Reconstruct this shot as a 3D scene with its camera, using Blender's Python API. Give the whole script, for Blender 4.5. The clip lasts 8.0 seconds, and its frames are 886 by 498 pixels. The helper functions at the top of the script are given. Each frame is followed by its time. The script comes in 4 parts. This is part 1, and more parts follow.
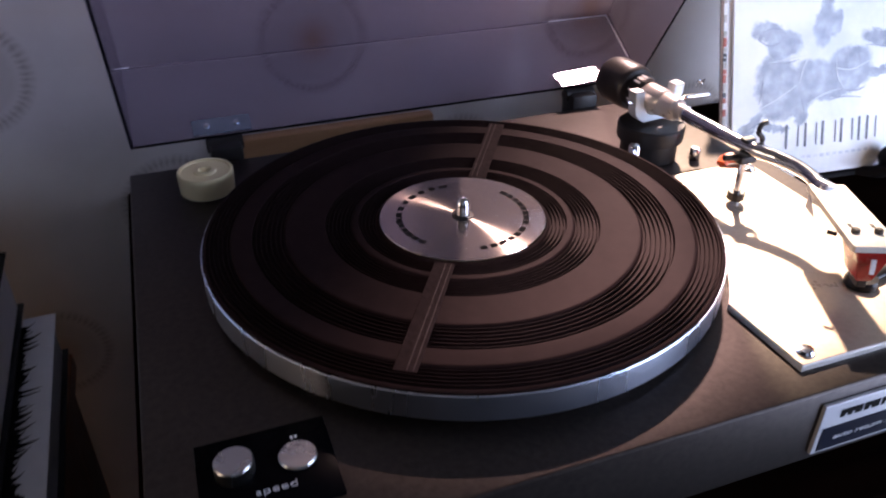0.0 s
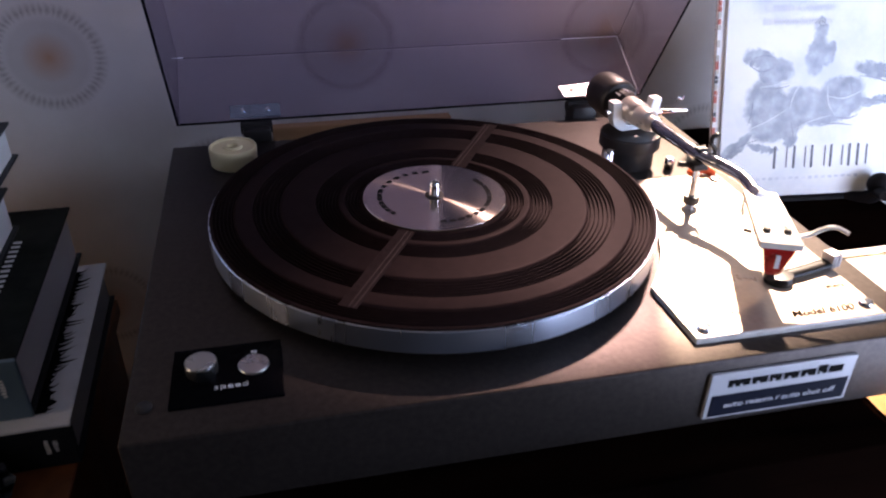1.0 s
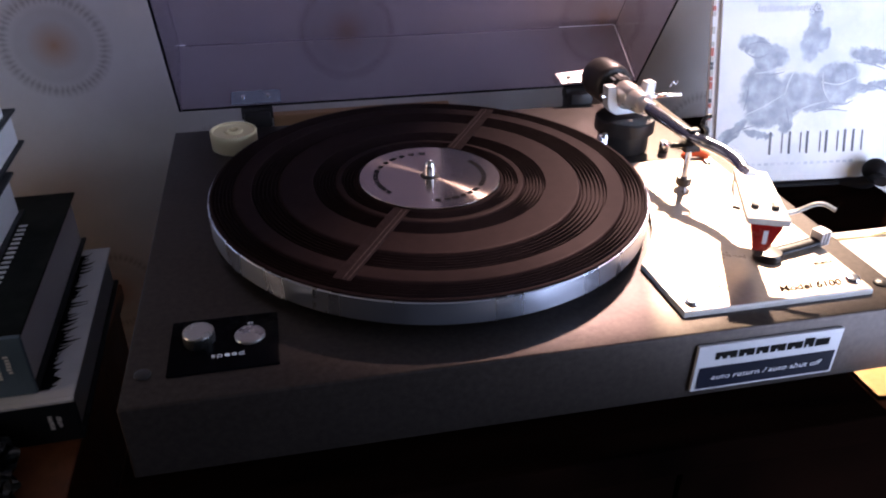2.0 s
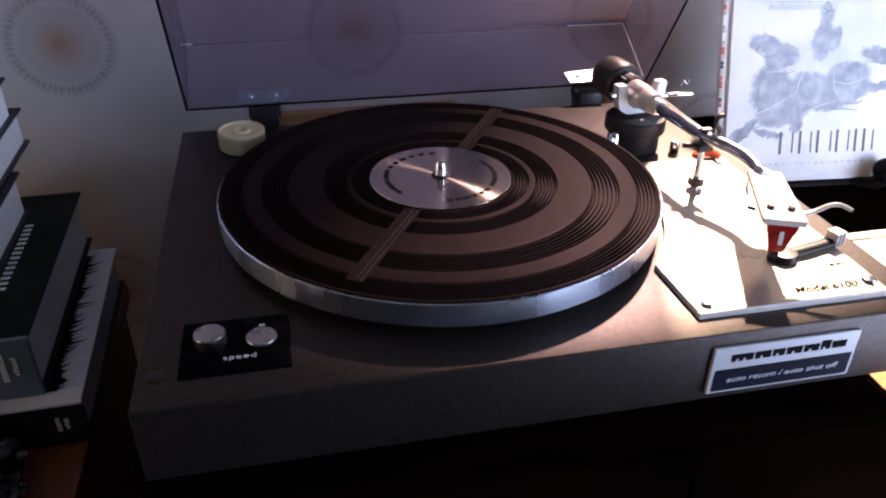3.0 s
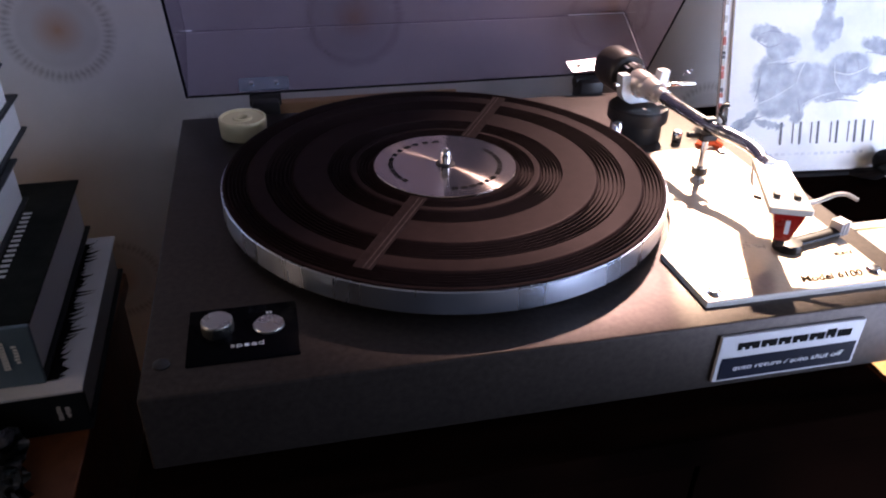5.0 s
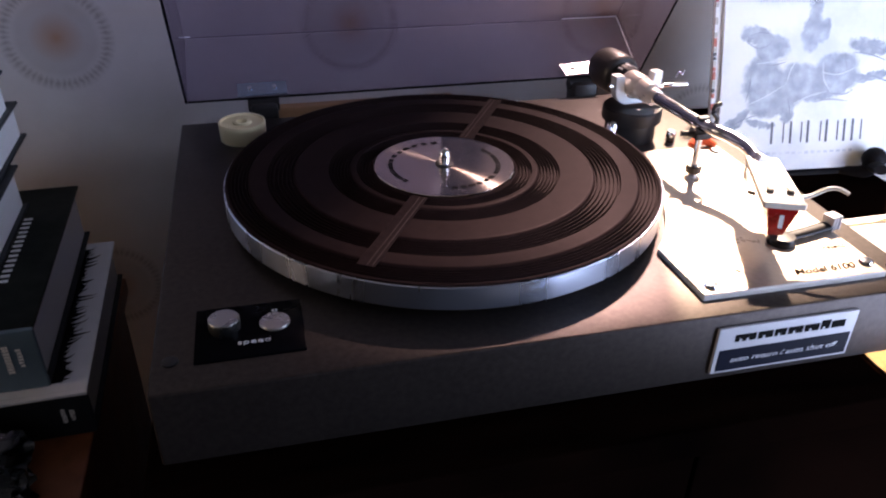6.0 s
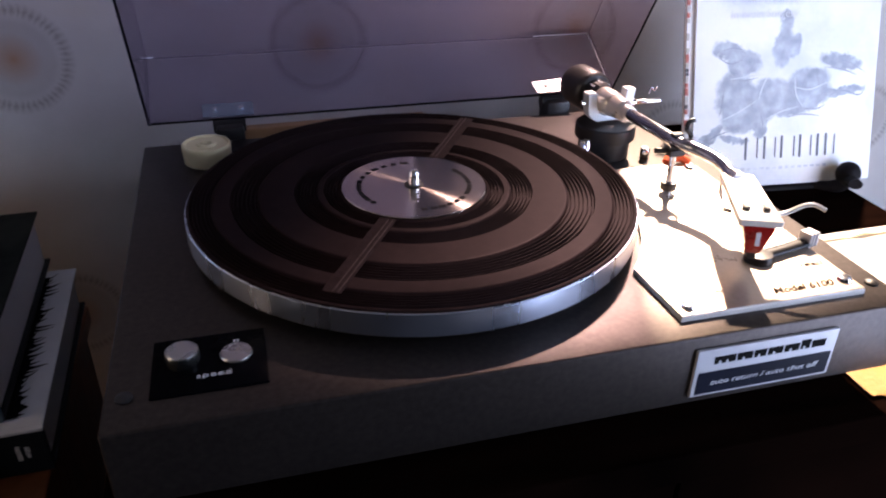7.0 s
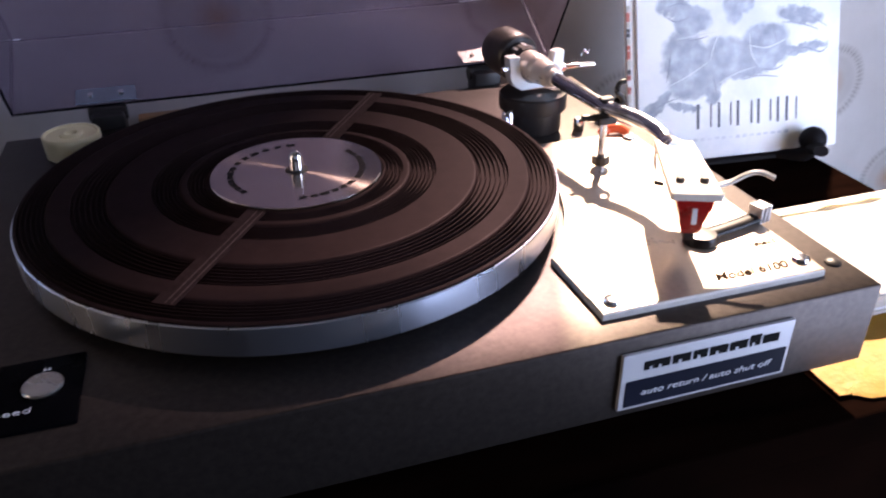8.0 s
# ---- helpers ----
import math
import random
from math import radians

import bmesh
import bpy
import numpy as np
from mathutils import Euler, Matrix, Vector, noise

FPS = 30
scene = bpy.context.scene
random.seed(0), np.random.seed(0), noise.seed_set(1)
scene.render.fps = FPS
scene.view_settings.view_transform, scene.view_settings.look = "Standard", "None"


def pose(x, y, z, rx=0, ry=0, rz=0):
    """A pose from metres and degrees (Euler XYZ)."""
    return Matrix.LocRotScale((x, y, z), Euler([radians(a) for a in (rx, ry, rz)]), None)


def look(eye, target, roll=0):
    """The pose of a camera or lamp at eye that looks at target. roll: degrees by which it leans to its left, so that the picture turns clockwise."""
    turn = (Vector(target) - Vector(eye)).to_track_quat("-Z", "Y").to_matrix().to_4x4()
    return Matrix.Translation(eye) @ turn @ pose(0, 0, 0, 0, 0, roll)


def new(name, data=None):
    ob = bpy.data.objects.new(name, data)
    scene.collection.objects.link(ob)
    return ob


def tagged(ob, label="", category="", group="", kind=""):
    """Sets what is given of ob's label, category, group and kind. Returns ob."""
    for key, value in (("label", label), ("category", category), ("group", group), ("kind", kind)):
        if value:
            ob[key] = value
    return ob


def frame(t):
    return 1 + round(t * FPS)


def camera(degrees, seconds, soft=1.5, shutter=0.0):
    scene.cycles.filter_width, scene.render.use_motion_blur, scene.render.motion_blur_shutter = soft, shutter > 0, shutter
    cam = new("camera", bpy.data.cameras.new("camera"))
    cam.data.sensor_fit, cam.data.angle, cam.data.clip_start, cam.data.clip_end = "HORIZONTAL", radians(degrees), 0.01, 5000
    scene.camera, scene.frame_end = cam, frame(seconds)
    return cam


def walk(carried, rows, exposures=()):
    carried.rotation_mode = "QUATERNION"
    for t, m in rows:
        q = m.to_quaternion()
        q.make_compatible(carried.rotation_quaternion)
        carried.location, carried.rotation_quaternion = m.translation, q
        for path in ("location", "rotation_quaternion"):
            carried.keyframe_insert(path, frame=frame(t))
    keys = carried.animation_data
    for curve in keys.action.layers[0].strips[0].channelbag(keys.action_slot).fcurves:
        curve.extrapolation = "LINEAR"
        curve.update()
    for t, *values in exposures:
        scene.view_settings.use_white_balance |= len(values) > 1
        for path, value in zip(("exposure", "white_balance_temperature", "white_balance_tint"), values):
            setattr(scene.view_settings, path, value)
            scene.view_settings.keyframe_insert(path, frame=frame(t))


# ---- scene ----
cam = camera(60.0, 8.0, soft=2.1, shutter=0.5)
PATH = [
    (0, (-0.144, -0.362, 0.249), (0.434, 1.225, -0.822), -0.1),
    (0.5, (-0.126, -0.402, 0.254), (0.333, 1.227, -0.812), 1.8),
    (1, (-0.1, -0.454, 0.262), (0.292, 1.215, -0.767), 1.0),
    (1.5, (-0.093, -0.471, 0.258), (0.282, 1.203, -0.77), 0.7),
    (3, (-0.101, -0.465, 0.253), (0.271, 1.208, -0.778), 0.7),
    (3.5, (-0.098, -0.458, 0.252), (0.266, 1.221, -0.772), 0.6),
    (4, (-0.098, -0.454, 0.248), (0.284, 1.213, -0.789), 1.3),
    (4.5, (-0.103, -0.457, 0.251), (0.286, 1.2, -0.799), 1.4),
    (6, (-0.118, -0.471, 0.249), (0.299, 1.191, -0.782), 1.0),
    (6.5, (-0.118, -0.467, 0.25), (0.33, 1.224, -0.72), 0.6),
    (7, (-0.109, -0.458, 0.244), (0.366, 1.214, -0.746), 1.0),
    (7.1, (-0.101, -0.457, 0.244), (0.351, 1.222, -0.744), 0.2),
    (7.2, (-0.084, -0.451, 0.229), (0.423, 1.246, -0.7), 0.8),
    (7.3, (-0.065, -0.432, 0.21), (0.507, 1.24, -0.727), 1.0),
    (7.4, (-0.044, -0.422, 0.204), (0.508, 1.241, -0.76), -0.6),
    (7.5, (-0.042, -0.417, 0.206), (0.536, 1.235, -0.761), -0.3),
    (8, (-0.037, -0.409, 0.206), (0.462, 1.245, -0.802), -1.0),
]
walk(cam, [(t, look(eye, target, roll)) for t, eye, target, roll in PATH], exposures=((0.0, 0.22, 6780, 21), (0.5, 0.20, 6820, 21), (1.0, 0.21, 6840, 21), (8.0, 0.24, 6840, 21)))

# ---------------------------------------------------------------- light
SUN = Vector((0.405, 0.615, 0.655)).normalized()
world = bpy.data.worlds.new("sky")
scene.world = world
world.use_nodes = True
wn = world.node_tree.nodes
sky = wn.new("ShaderNodeTexSky")
sky.sky_type, sky.sun_disc = "NISHITA", False
sky.sun_elevation = math.asin(SUN.z)
sky.sun_rotation = math.atan2(SUN.x, SUN.y)
wn["Background"].inputs[1].default_value = 0.05
world.node_tree.links.new(sky.outputs[0], wn["Background"].inputs[0])

sun = new("sun", bpy.data.lights.new("sun", "SUN"))
sun.data.energy, sun.data.angle, sun.data.color = 20.0, radians(2.8), (1.0, 0.81, 0.61)
sun.matrix_world = look(SUN * 4, (0, 0, 0))


def window_light(name, eye, target, width, height, watts, color):
    lamp = new(name, bpy.data.lights.new(name, "AREA"))
    lamp.data.shape, lamp.data.size, lamp.data.size_y = "RECTANGLE", width, height
    lamp.data.energy, lamp.data.color = watts, color
    lamp.matrix_world = look(eye, target)
    return lamp


# sky light in three window openings, and an added fill lamp to the south
window_light("window_light_back", (0.457, 0.40, 0.39), (0.40, -1.0, 0.20), 0.58, 0.54, 0.25, (1.0, 0.92, 0.86))
window_light("window_light_side", (0.885, -0.66, 0.03), (0.10, -0.10, -0.02), 0.60, 1.14, 18.5, (0.54, 0.70, 1.0))
window_light("window_light_far", (-1.94, -0.33, 0.12), (0.0, -0.33, 0.12), 0.34, 1.60, 7.8, (1.0, 0.80, 0.62))
window_light("fill_light_south", (-0.35, -2.37, 0.95), (-0.25, 0.0, 0.0), 1.3, 0.8, 0.9, (0.62, 0.75, 1.0))


# ---------------------------------------------------------------- materials
def rgba(c):
    return (c[0], c[1], c[2], 1.0)


class Mat:
    """A node material round one Principled shader."""

    def __init__(self, name, color=(0.5, 0.5, 0.5), rough=0.5, metal=0.0, **more):
        self.m = bpy.data.materials.new(name)
        self.m.use_nodes = True
        self.t = self.m.node_tree
        self.p = self.t.nodes["Principled BSDF"]
        self.set("Base Color", rgba(color))
        self.set("Roughness", rough)
        self.set("Metallic", metal)
        for key, value in more.items():
            self.set(key.replace("_", " "), value)

    def set(self, socket, value):
        self.p.inputs[socket].default_value = value
        return self

    def node(self, kind, **values):
        n = self.t.nodes.new(kind)
        for key, value in values.items():
            n.inputs[key.replace("_", " ")].default_value = value
        return n

    def link(self, a, b):
        self.t.links.new(a, b)

    def coords(self, scale=(1, 1, 1)):
        c = self.t.nodes.new("ShaderNodeTexCoord")
        g = self.t.nodes.new("ShaderNodeMapping")
        g.inputs["Scale"].default_value = scale
        self.link(c.outputs["Object"], g.inputs[0])
        return g.outputs[0]

    def noise(self, scale, detail=4.0, stretch=(1, 1, 1), rough=0.6):
        n = self.node("ShaderNodeTexNoise", Scale=scale, Detail=detail, Roughness=rough)
        self.link(self.coords(stretch), n.inputs["Vector"])
        return n.outputs["Fac"]

    def ramp(self, fac, stops):
        r = self.t.nodes.new("ShaderNodeValToRGB")
        while len(r.color_ramp.elements) < len(stops):
            r.color_ramp.elements.new(0.5)
        for e, (at, c) in zip(r.color_ramp.elements, stops):
            e.position, e.color = at, rgba(c)
        self.link(fac, r.inputs[0])
        return r.outputs[0]

    def math(self, op, a, b=None, c=None):
        n = self.t.nodes.new("ShaderNodeMath")
        n.operation = op
        for i, v in enumerate((a, b, c)):
            if v is None:
                continue
            if isinstance(v, (int, float)):
                n.inputs[i].default_value = v
            else:
                self.link(v, n.inputs[i])
        return n.outputs[0]

    def mix(self, fac, a, b, mode="MIX"):
        n = self.t.nodes.new("ShaderNodeMix")
        n.data_type, n.blend_type = "RGBA", mode
        for i, v in ((0, fac), (6, a), (7, b)):
            if isinstance(v, (int, float)):
                n.inputs[i].default_value = v
            elif isinstance(v, tuple):
                n.inputs[i].default_value = rgba(v)
            else:
                self.link(v, n.inputs[i])
        return n.outputs[2]

    def color(self, out):
        self.link(out, self.p.inputs["Base Color"])
        return self

    def grain(self, scale, low, high, detail=4.0, stretch=(1, 1, 1)):
        """Base colour that wanders between two tones."""
        return self.color(self.ramp(self.noise(scale, detail, stretch), [(0.3, low), (0.7, high)]))

    def wear(self, scale, low, high, stretch=(1, 1, 1)):
        """Roughness that wanders between two values."""
        r = self.ramp(self.noise(scale, 5.0, stretch), [(0.3, (low,) * 3), (0.7, (high,) * 3)])
        self.link(r, self.p.inputs["Roughness"])
        return self

    def bump(self, scale, strength, distance=0.0005, stretch=(1, 1, 1), detail=4.0):
        b = self.node("ShaderNodeBump", Strength=strength, Distance=distance)
        self.link(self.noise(scale, detail, stretch), b.inputs["Height"])
        self.link(b.outputs[0], self.p.inputs["Normal"])
        return self


plinth_paint = Mat("plinth_paint", rough=0.43, metal=0.86, Specular_IOR_Level=0.1).grain(260, (0.040, 0.0340, 0.0320), (0.062, 0.0520, 0.0480), 6).wear(30, 0.405, 0.455).bump(1500, 0.25, 0.00012)
rim_metal = Mat("rim_metal", (0.70, 0.78, 0.92), 0.30, 1.0).wear(9, 0.25, 0.33, (4, 4, 0.4))
label_metal = Mat("label_metal", (0.80, 0.69, 0.61), 0.125, 1.0, Anisotropic=1.0, Anisotropic_Rotation=0.25)
tan = label_metal.t.nodes.new("ShaderNodeTangent")
tan.direction_type, tan.axis = "RADIAL", "Z"
label_metal.link(tan.outputs[0], label_metal.p.inputs["Tangent"])
chrome = Mat("chrome", (0.82, 0.82, 0.84), 0.10, 1.0).wear(90, 0.06, 0.18)
arm_metal = Mat("arm_metal", (0.52, 0.52, 0.54), 0.14, 1.0).wear(120, 0.10, 0.24)
hinge_steel_shaded = Mat("hinge_steel_shaded", (0.33, 0.41, 0.50), 0.2, 1.0).wear(60, 0.12, 0.28)
collar_metal = Mat("collar_metal", (0.74, 0.68, 0.62), 0.40, 0.5).wear(150, 0.25, 0.4)
yoke_metal = Mat("yoke_metal", (0.56, 0.60, 0.62), 0.42, 0.3).wear(120, 0.3, 0.45)
plate_paint = Mat("plate_paint", rough=0.3, metal=0.45).grain(300, (0.41, 0.335, 0.265), (0.47, 0.385, 0.31)).wear(25, 0.27, 0.33)
silver_paint = Mat("silver_paint", (0.46, 0.47, 0.50), 0.42, 0.3).wear(80, 0.3, 0.45)
shell_paint = Mat("shell_paint", (0.66, 0.64, 0.60), 0.35, 0.1).grain(200, (0.62, 0.60, 0.56), (0.69, 0.67, 0.63))
rubber = Mat("rubber", rough=0.48, Specular_IOR_Level=0.026, Specular_Tint=(1.0, 0.58, 0.62, 1.0)).grain(140, (0.0130, 0.0078, 0.0080), (0.0190, 0.0116, 0.0118), 6).wear(22, 0.45, 0.50).bump(2200, 0.2, 0.0001)
strip_film = Mat("strip_film", rough=0.46, Specular_IOR_Level=0.014, Specular_Tint=(1.0, 0.7, 0.7, 1.0)).grain(420, (0.0140, 0.0090, 0.0090), (0.0270, 0.0180, 0.0185), 6, (1, 0.5, 1)).wear(160, 0.42, 0.52)
crease_film = Mat("crease_film", rough=0.5, Specular_IOR_Level=0.05).grain(600, (0.012, 0.008, 0.008), (0.110, 0.085, 0.082), 6)
bag_film = Mat("bag_film", (0.006, 0.009, 0.009), 0.22).wear(60, 0.15, 0.35)
black_gloss = Mat("black_gloss", (0.002, 0.002, 0.003), 0.25, Specular_IOR_Level=0.008).wear(60, 0.2, 0.34)
black_plastic = Mat("black_plastic", rough=0.4, Specular_IOR_Level=0.3).grain(90, (0.012, 0.011, 0.012), (0.022, 0.02, 0.02)).wear(40, 0.3, 0.5)
weight_paint = Mat("weight_paint", rough=0.42).grain(60, (0.018, 0.014, 0.013), (0.032, 0.026, 0.023)).wear(50, 0.3, 0.5)
band_gloss = Mat("band_gloss", (0.008, 0.010, 0.019), 0.3, Specular_IOR_Level=0.08)
ink = Mat("ink", (0.006, 0.006, 0.007), 0.8, Specular_IOR_Level=0.05)
brown_ink = Mat("brown_ink", (0.030, 0.020, 0.014), 0.9, Specular_IOR_Level=0.0)
silver_ink = Mat("silver_ink", (0.70, 0.72, 0.75), 0.4)
white_ink = Mat("white_ink", (0.88, 0.88, 0.86), 0.6)
button_metal = Mat("button_metal", (0.50, 0.51, 0.49), 0.28, 1.0).wear(60, 0.24, 0.32)
red_plastic = Mat("red_plastic", (0.28, 0.012, 0.010), 0.22).wear(70, 0.2, 0.35)
dash_red = Mat("dash_red", (0.48, 0.13, 0.09), 0.6)
orange_plastic = Mat("orange_plastic", (0.75, 0.10, 0.03), 0.35).wear(70, 0.3, 0.45)
cream_plastic = Mat("cream_plastic", rough=0.42).grain(45, (0.80, 0.68, 0.40), (0.86, 0.75, 0.48)).wear(60, 0.35, 0.5)
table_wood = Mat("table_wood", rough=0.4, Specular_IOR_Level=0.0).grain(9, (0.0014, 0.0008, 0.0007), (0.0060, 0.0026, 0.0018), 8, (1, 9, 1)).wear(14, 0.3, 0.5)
shelf_wood = Mat("shelf_wood", rough=0.4).grain(9, (0.18, 0.055, 0.018), (0.28, 0.090, 0.032), 8, (9, 9, 0.8)).wear(14, 0.3, 0.45)
warm_brown = Mat("warm_brown", rough=0.45).grain(14, (0.40, 0.21, 0.10), (0.54, 0.31, 0.16), 8, (0.6, 9, 9))
paper_white = Mat("paper_white", rough=0.7).grain(30, (0.50, 0.48, 0.44), (0.58, 0.56, 0.52))
page_edge = Mat("page_edge", rough=0.8).grain(60, (0.80, 0.81, 0.83), (0.93, 0.93, 0.93), 6, (0.6, 0.6, 45))
book_black = Mat("book_black", rough=0.42, Specular_IOR_Level=0.25).grain(30, (0.010, 0.013, 0.016), (0.022, 0.028, 0.033)).wear(18, 0.3, 0.55)
book_blue = Mat("book_blue", rough=0.4, Specular_IOR_Level=0.3).grain(40, (0.105, 0.170, 0.220), (0.140, 0.210, 0.265)).wear(18, 0.3, 0.5)
book_art = Mat("book_art", rough=0.42, Specular_IOR_Level=0.04).grain(22, (0.004, 0.005, 0.004), (0.024, 0.028, 0.022), 6)
book_grey = Mat("book_grey", rough=0.36).grain(26, (0.70, 0.73, 0.77), (0.80, 0.83, 0.87)).wear(20, 0.3, 0.42)
yellow_paper = Mat("yellow_paper", rough=0.6).grain(24, (0.48, 0.25, 0.030), (0.58, 0.32, 0.05)).bump(35, 0.5, 0.004)
floor_carpet = Mat("floor_carpet", rough=0.95, Specular_IOR_Level=0.1).grain(60, (0.016, 0.017, 0.021), (0.030, 0.031, 0.037), 8).bump(400, 0.6, 0.003)
ceiling_paint = Mat("ceiling_paint", rough=0.9).grain(8, (0.34, 0.33, 0.31), (0.40, 0.39, 0.37))
room_paint = Mat("room_paint", rough=0.85).grain(6, (0.085, 0.085, 0.095), (0.115, 0.115, 0.125)).bump(300, 0.1, 0.0004)
frame_paint = Mat("frame_paint", rough=0.4).grain(20, (0.72, 0.71, 0.68), (0.80, 0.79, 0.76))
pale_patch = Mat("pale_patch", rough=0.35).grain(70, (0.42, 0.45, 0.50), (0.66, 0.68, 0.70), 8)
word_ink = Mat("word_ink", (0.06, 0.065, 0.085), 0.4)
brush_ink = Mat("brush_ink", rough=0.5).grain(120, (0.10, 0.12, 0.16), (0.22, 0.25, 0.30))
title_ink = Mat("title_ink", (0.60, 0.62, 0.66), 0.4)

lever_black = Mat("lever_black", (0.004, 0.004, 0.006), 0.3, Specular_IOR_Level=0.25)
# near-white colour that stands in for the sun's glint on the lid corners
lid_glint = Mat("lid_glint", (0.86, 0.84, 0.90), 0.30)
matte_black = Mat("matte_black", rough=0.6, Specular_IOR_Level=0.12).grain(70, (0.006, 0.005, 0.006), (0.012, 0.010, 0.011))
hinge_steel_sunlit = Mat("hinge_steel_sunlit", (0.80, 0.78, 0.80), 0.22, 1.0).wear(140, 0.20, 0.25)

# printed sleeve: pale cloudy sky with one soft grey-blue mass
SLEEVE_B, SLEEVE_D = (0.3424, 0.1030, -0.0605), (0.9962, -0.0870, 0.0)
sleeve_print = Mat("sleeve_print", rough=0.22)
q = sleeve_print
away = q.t.nodes.new("ShaderNodeVectorMath")
away.operation = "SUBTRACT"
away.inputs[1].default_value = SLEEVE_B
q.link(q.coords(), away.inputs[0])
acrossv = q.t.nodes.new("ShaderNodeVectorMath")
acrossv.operation = "DOT_PRODUCT"
acrossv.inputs[1].default_value = SLEEVE_D
q.link(away.outputs[0], acrossv.inputs[0])
upv = q.t.nodes.new("ShaderNodeSeparateXYZ")
q.link(away.outputs[0], upv.inputs[0])
su = q.math("ADD", acrossv.outputs["Value"], q.math("MULTIPLY", q.math("SUBTRACT", q.noise(110, 5), 0.5), 0.012))
sv = q.math("ADD", q.math("MULTIPLY", upv.outputs[2], 1.03), q.math("MULTIPLY", q.math("SUBTRACT", q.noise(120, 5), 0.5), 0.012))
mass = 0.0
for cx, cz, rx, rz, turn in ((-0.0183, 0.1238, 0.0168, 0.008, -8), (-0.0015, 0.112, 0.0192, 0.0118, 0), (-0.0099, 0.0826, 0.0211, 0.0247, 0), (0.0033, 0.0638, 0.03, 0.0146, 12), (-0.0363, 0.0449, 0.0204, 0.0061, 38), (0.0172, 0.0532, 0.0082, 0.0099, 0), (0.0368, 0.1261, 0.011, 0.02, -6), (0.0397, 0.1485, 0.0077, 0.0099, 0), (0.0272, 0.0826, 0.0288, 0.0176, 6), (0.0656, 0.0967, 0.0228, 0.0113, 0), (0.068, 0.0826, 0.0228, 0.0136, 10), (0.1004, 0.0838, 0.0252, 0.0047, 6), (0.0968, 0.1108, 0.024, 0.008, -12), (0.0536, 0.0708, 0.0264, 0.008, 12), (-0.0087, 0.0438, 0.0168, 0.0038, -10), (0.0493, 0.1261, 0.0067, 0.0113, -15)):
    c, s = math.cos(radians(turn)), math.sin(radians(turn))
    du, dv = q.math("SUBTRACT", su, cx), q.math("SUBTRACT", sv, cz)
    pu = q.math("MULTIPLY", q.math("ADD", q.math("MULTIPLY", du, c), q.math("MULTIPLY", dv, s)), 1 / rx)
    pv = q.math("MULTIPLY", q.math("SUBTRACT", q.math("MULTIPLY", dv, c), q.math("MULTIPLY", du, s)), 1 / rz)
    near = q.math("SUBTRACT", 1.0, q.math("ADD", q.math("MULTIPLY", pu, pu), q.math("MULTIPLY", pv, pv)))
    mass = q.math("ADD", mass, q.math("MAXIMUM", 0.0, q.math("MULTIPLY", near, 2.4)))
skyc = q.ramp(q.noise(12, 7), [(0.30, (0.54, 0.58, 0.63)), (0.50, (0.76, 0.77, 0.76)), (0.75, (0.84, 0.84, 0.82))])
massc = q.ramp(q.noise(95, 8, (1, 1, 1), 0.55), [(0.30, (0.09, 0.11, 0.15)), (0.45, (0.18, 0.21, 0.265)), (0.58, (0.27, 0.31, 0.37)), (0.72, (0.46, 0.50, 0.55))])
q.color(q.mix(q.math("MULTIPLY", q.math("MINIMUM", 1.0, mass), 0.88), skyc, massc))

# wallpaper with round lace-like motifs on a half-drop lattice
wallpaper = Mat("wallpaper", rough=0.8)
w = wallpaper
sep = w.t.nodes.new("ShaderNodeSeparateXYZ")
w.link(w.coords(), sep.inputs[0])
DX, DZ = 0.269, 0.272


def motif(cx, cz):
    dx = w.math("SUBTRACT", w.math("FLOORED_MODULO", w.math("ADD", sep.outputs[0], 10 * DX + DX / 2 - cx), DX), DX / 2)
    dz = w.math("SUBTRACT", w.math("FLOORED_MODULO", w.math("ADD", sep.outputs[2], 10 * DZ + DZ / 2 - cz), DZ), DZ / 2)
    r = w.math("SQRT", w.math("ADD", w.math("MULTIPLY", dx, dx), w.math("MULTIPLY", dz, dz)))
    a = w.math("ARCTAN2", dz, dx)
    band = w.math("SUBTRACT", 1.0, w.math("MINIMUM", 1.0, w.math("MULTIPLY", w.math("ABSOLUTE", w.math("SUBTRACT", r, 0.0430)), 125)))
    teeth = w.math("ADD", 0.70, w.math("MULTIPLY", 0.30, w.math("SINE", w.math("ADD", w.math("MULTIPLY", a, 52), w.math("MULTIPLY", w.noise(90, 3), 9)))))
    ring = w.math("MULTIPLY", band, teeth)
    inner = w.math("MULTIPLY", 0.45, w.math("SUBTRACT", 1.0, w.math("MINIMUM", 1.0, w.math("MULTIPLY", w.math("ABSOLUTE", w.math("SUBTRACT", r, 0.024)), 120))))
    disc_in = w.math("MULTIPLY", 0.42, w.math("MINIMUM", 1.0, w.math("MAXIMUM", 0.0, w.math("MULTIPLY", w.math("SUBTRACT", 0.0435, r), 90))))
    heart = w.math("MAXIMUM", 0.0, w.math("SUBTRACT", 1.0, w.math("MULTIPLY", r, 42)))
    return w.math("MAXIMUM", w.math("MAXIMUM", ring, disc_in), w.math("MULTIPLY", inner, teeth)), heart


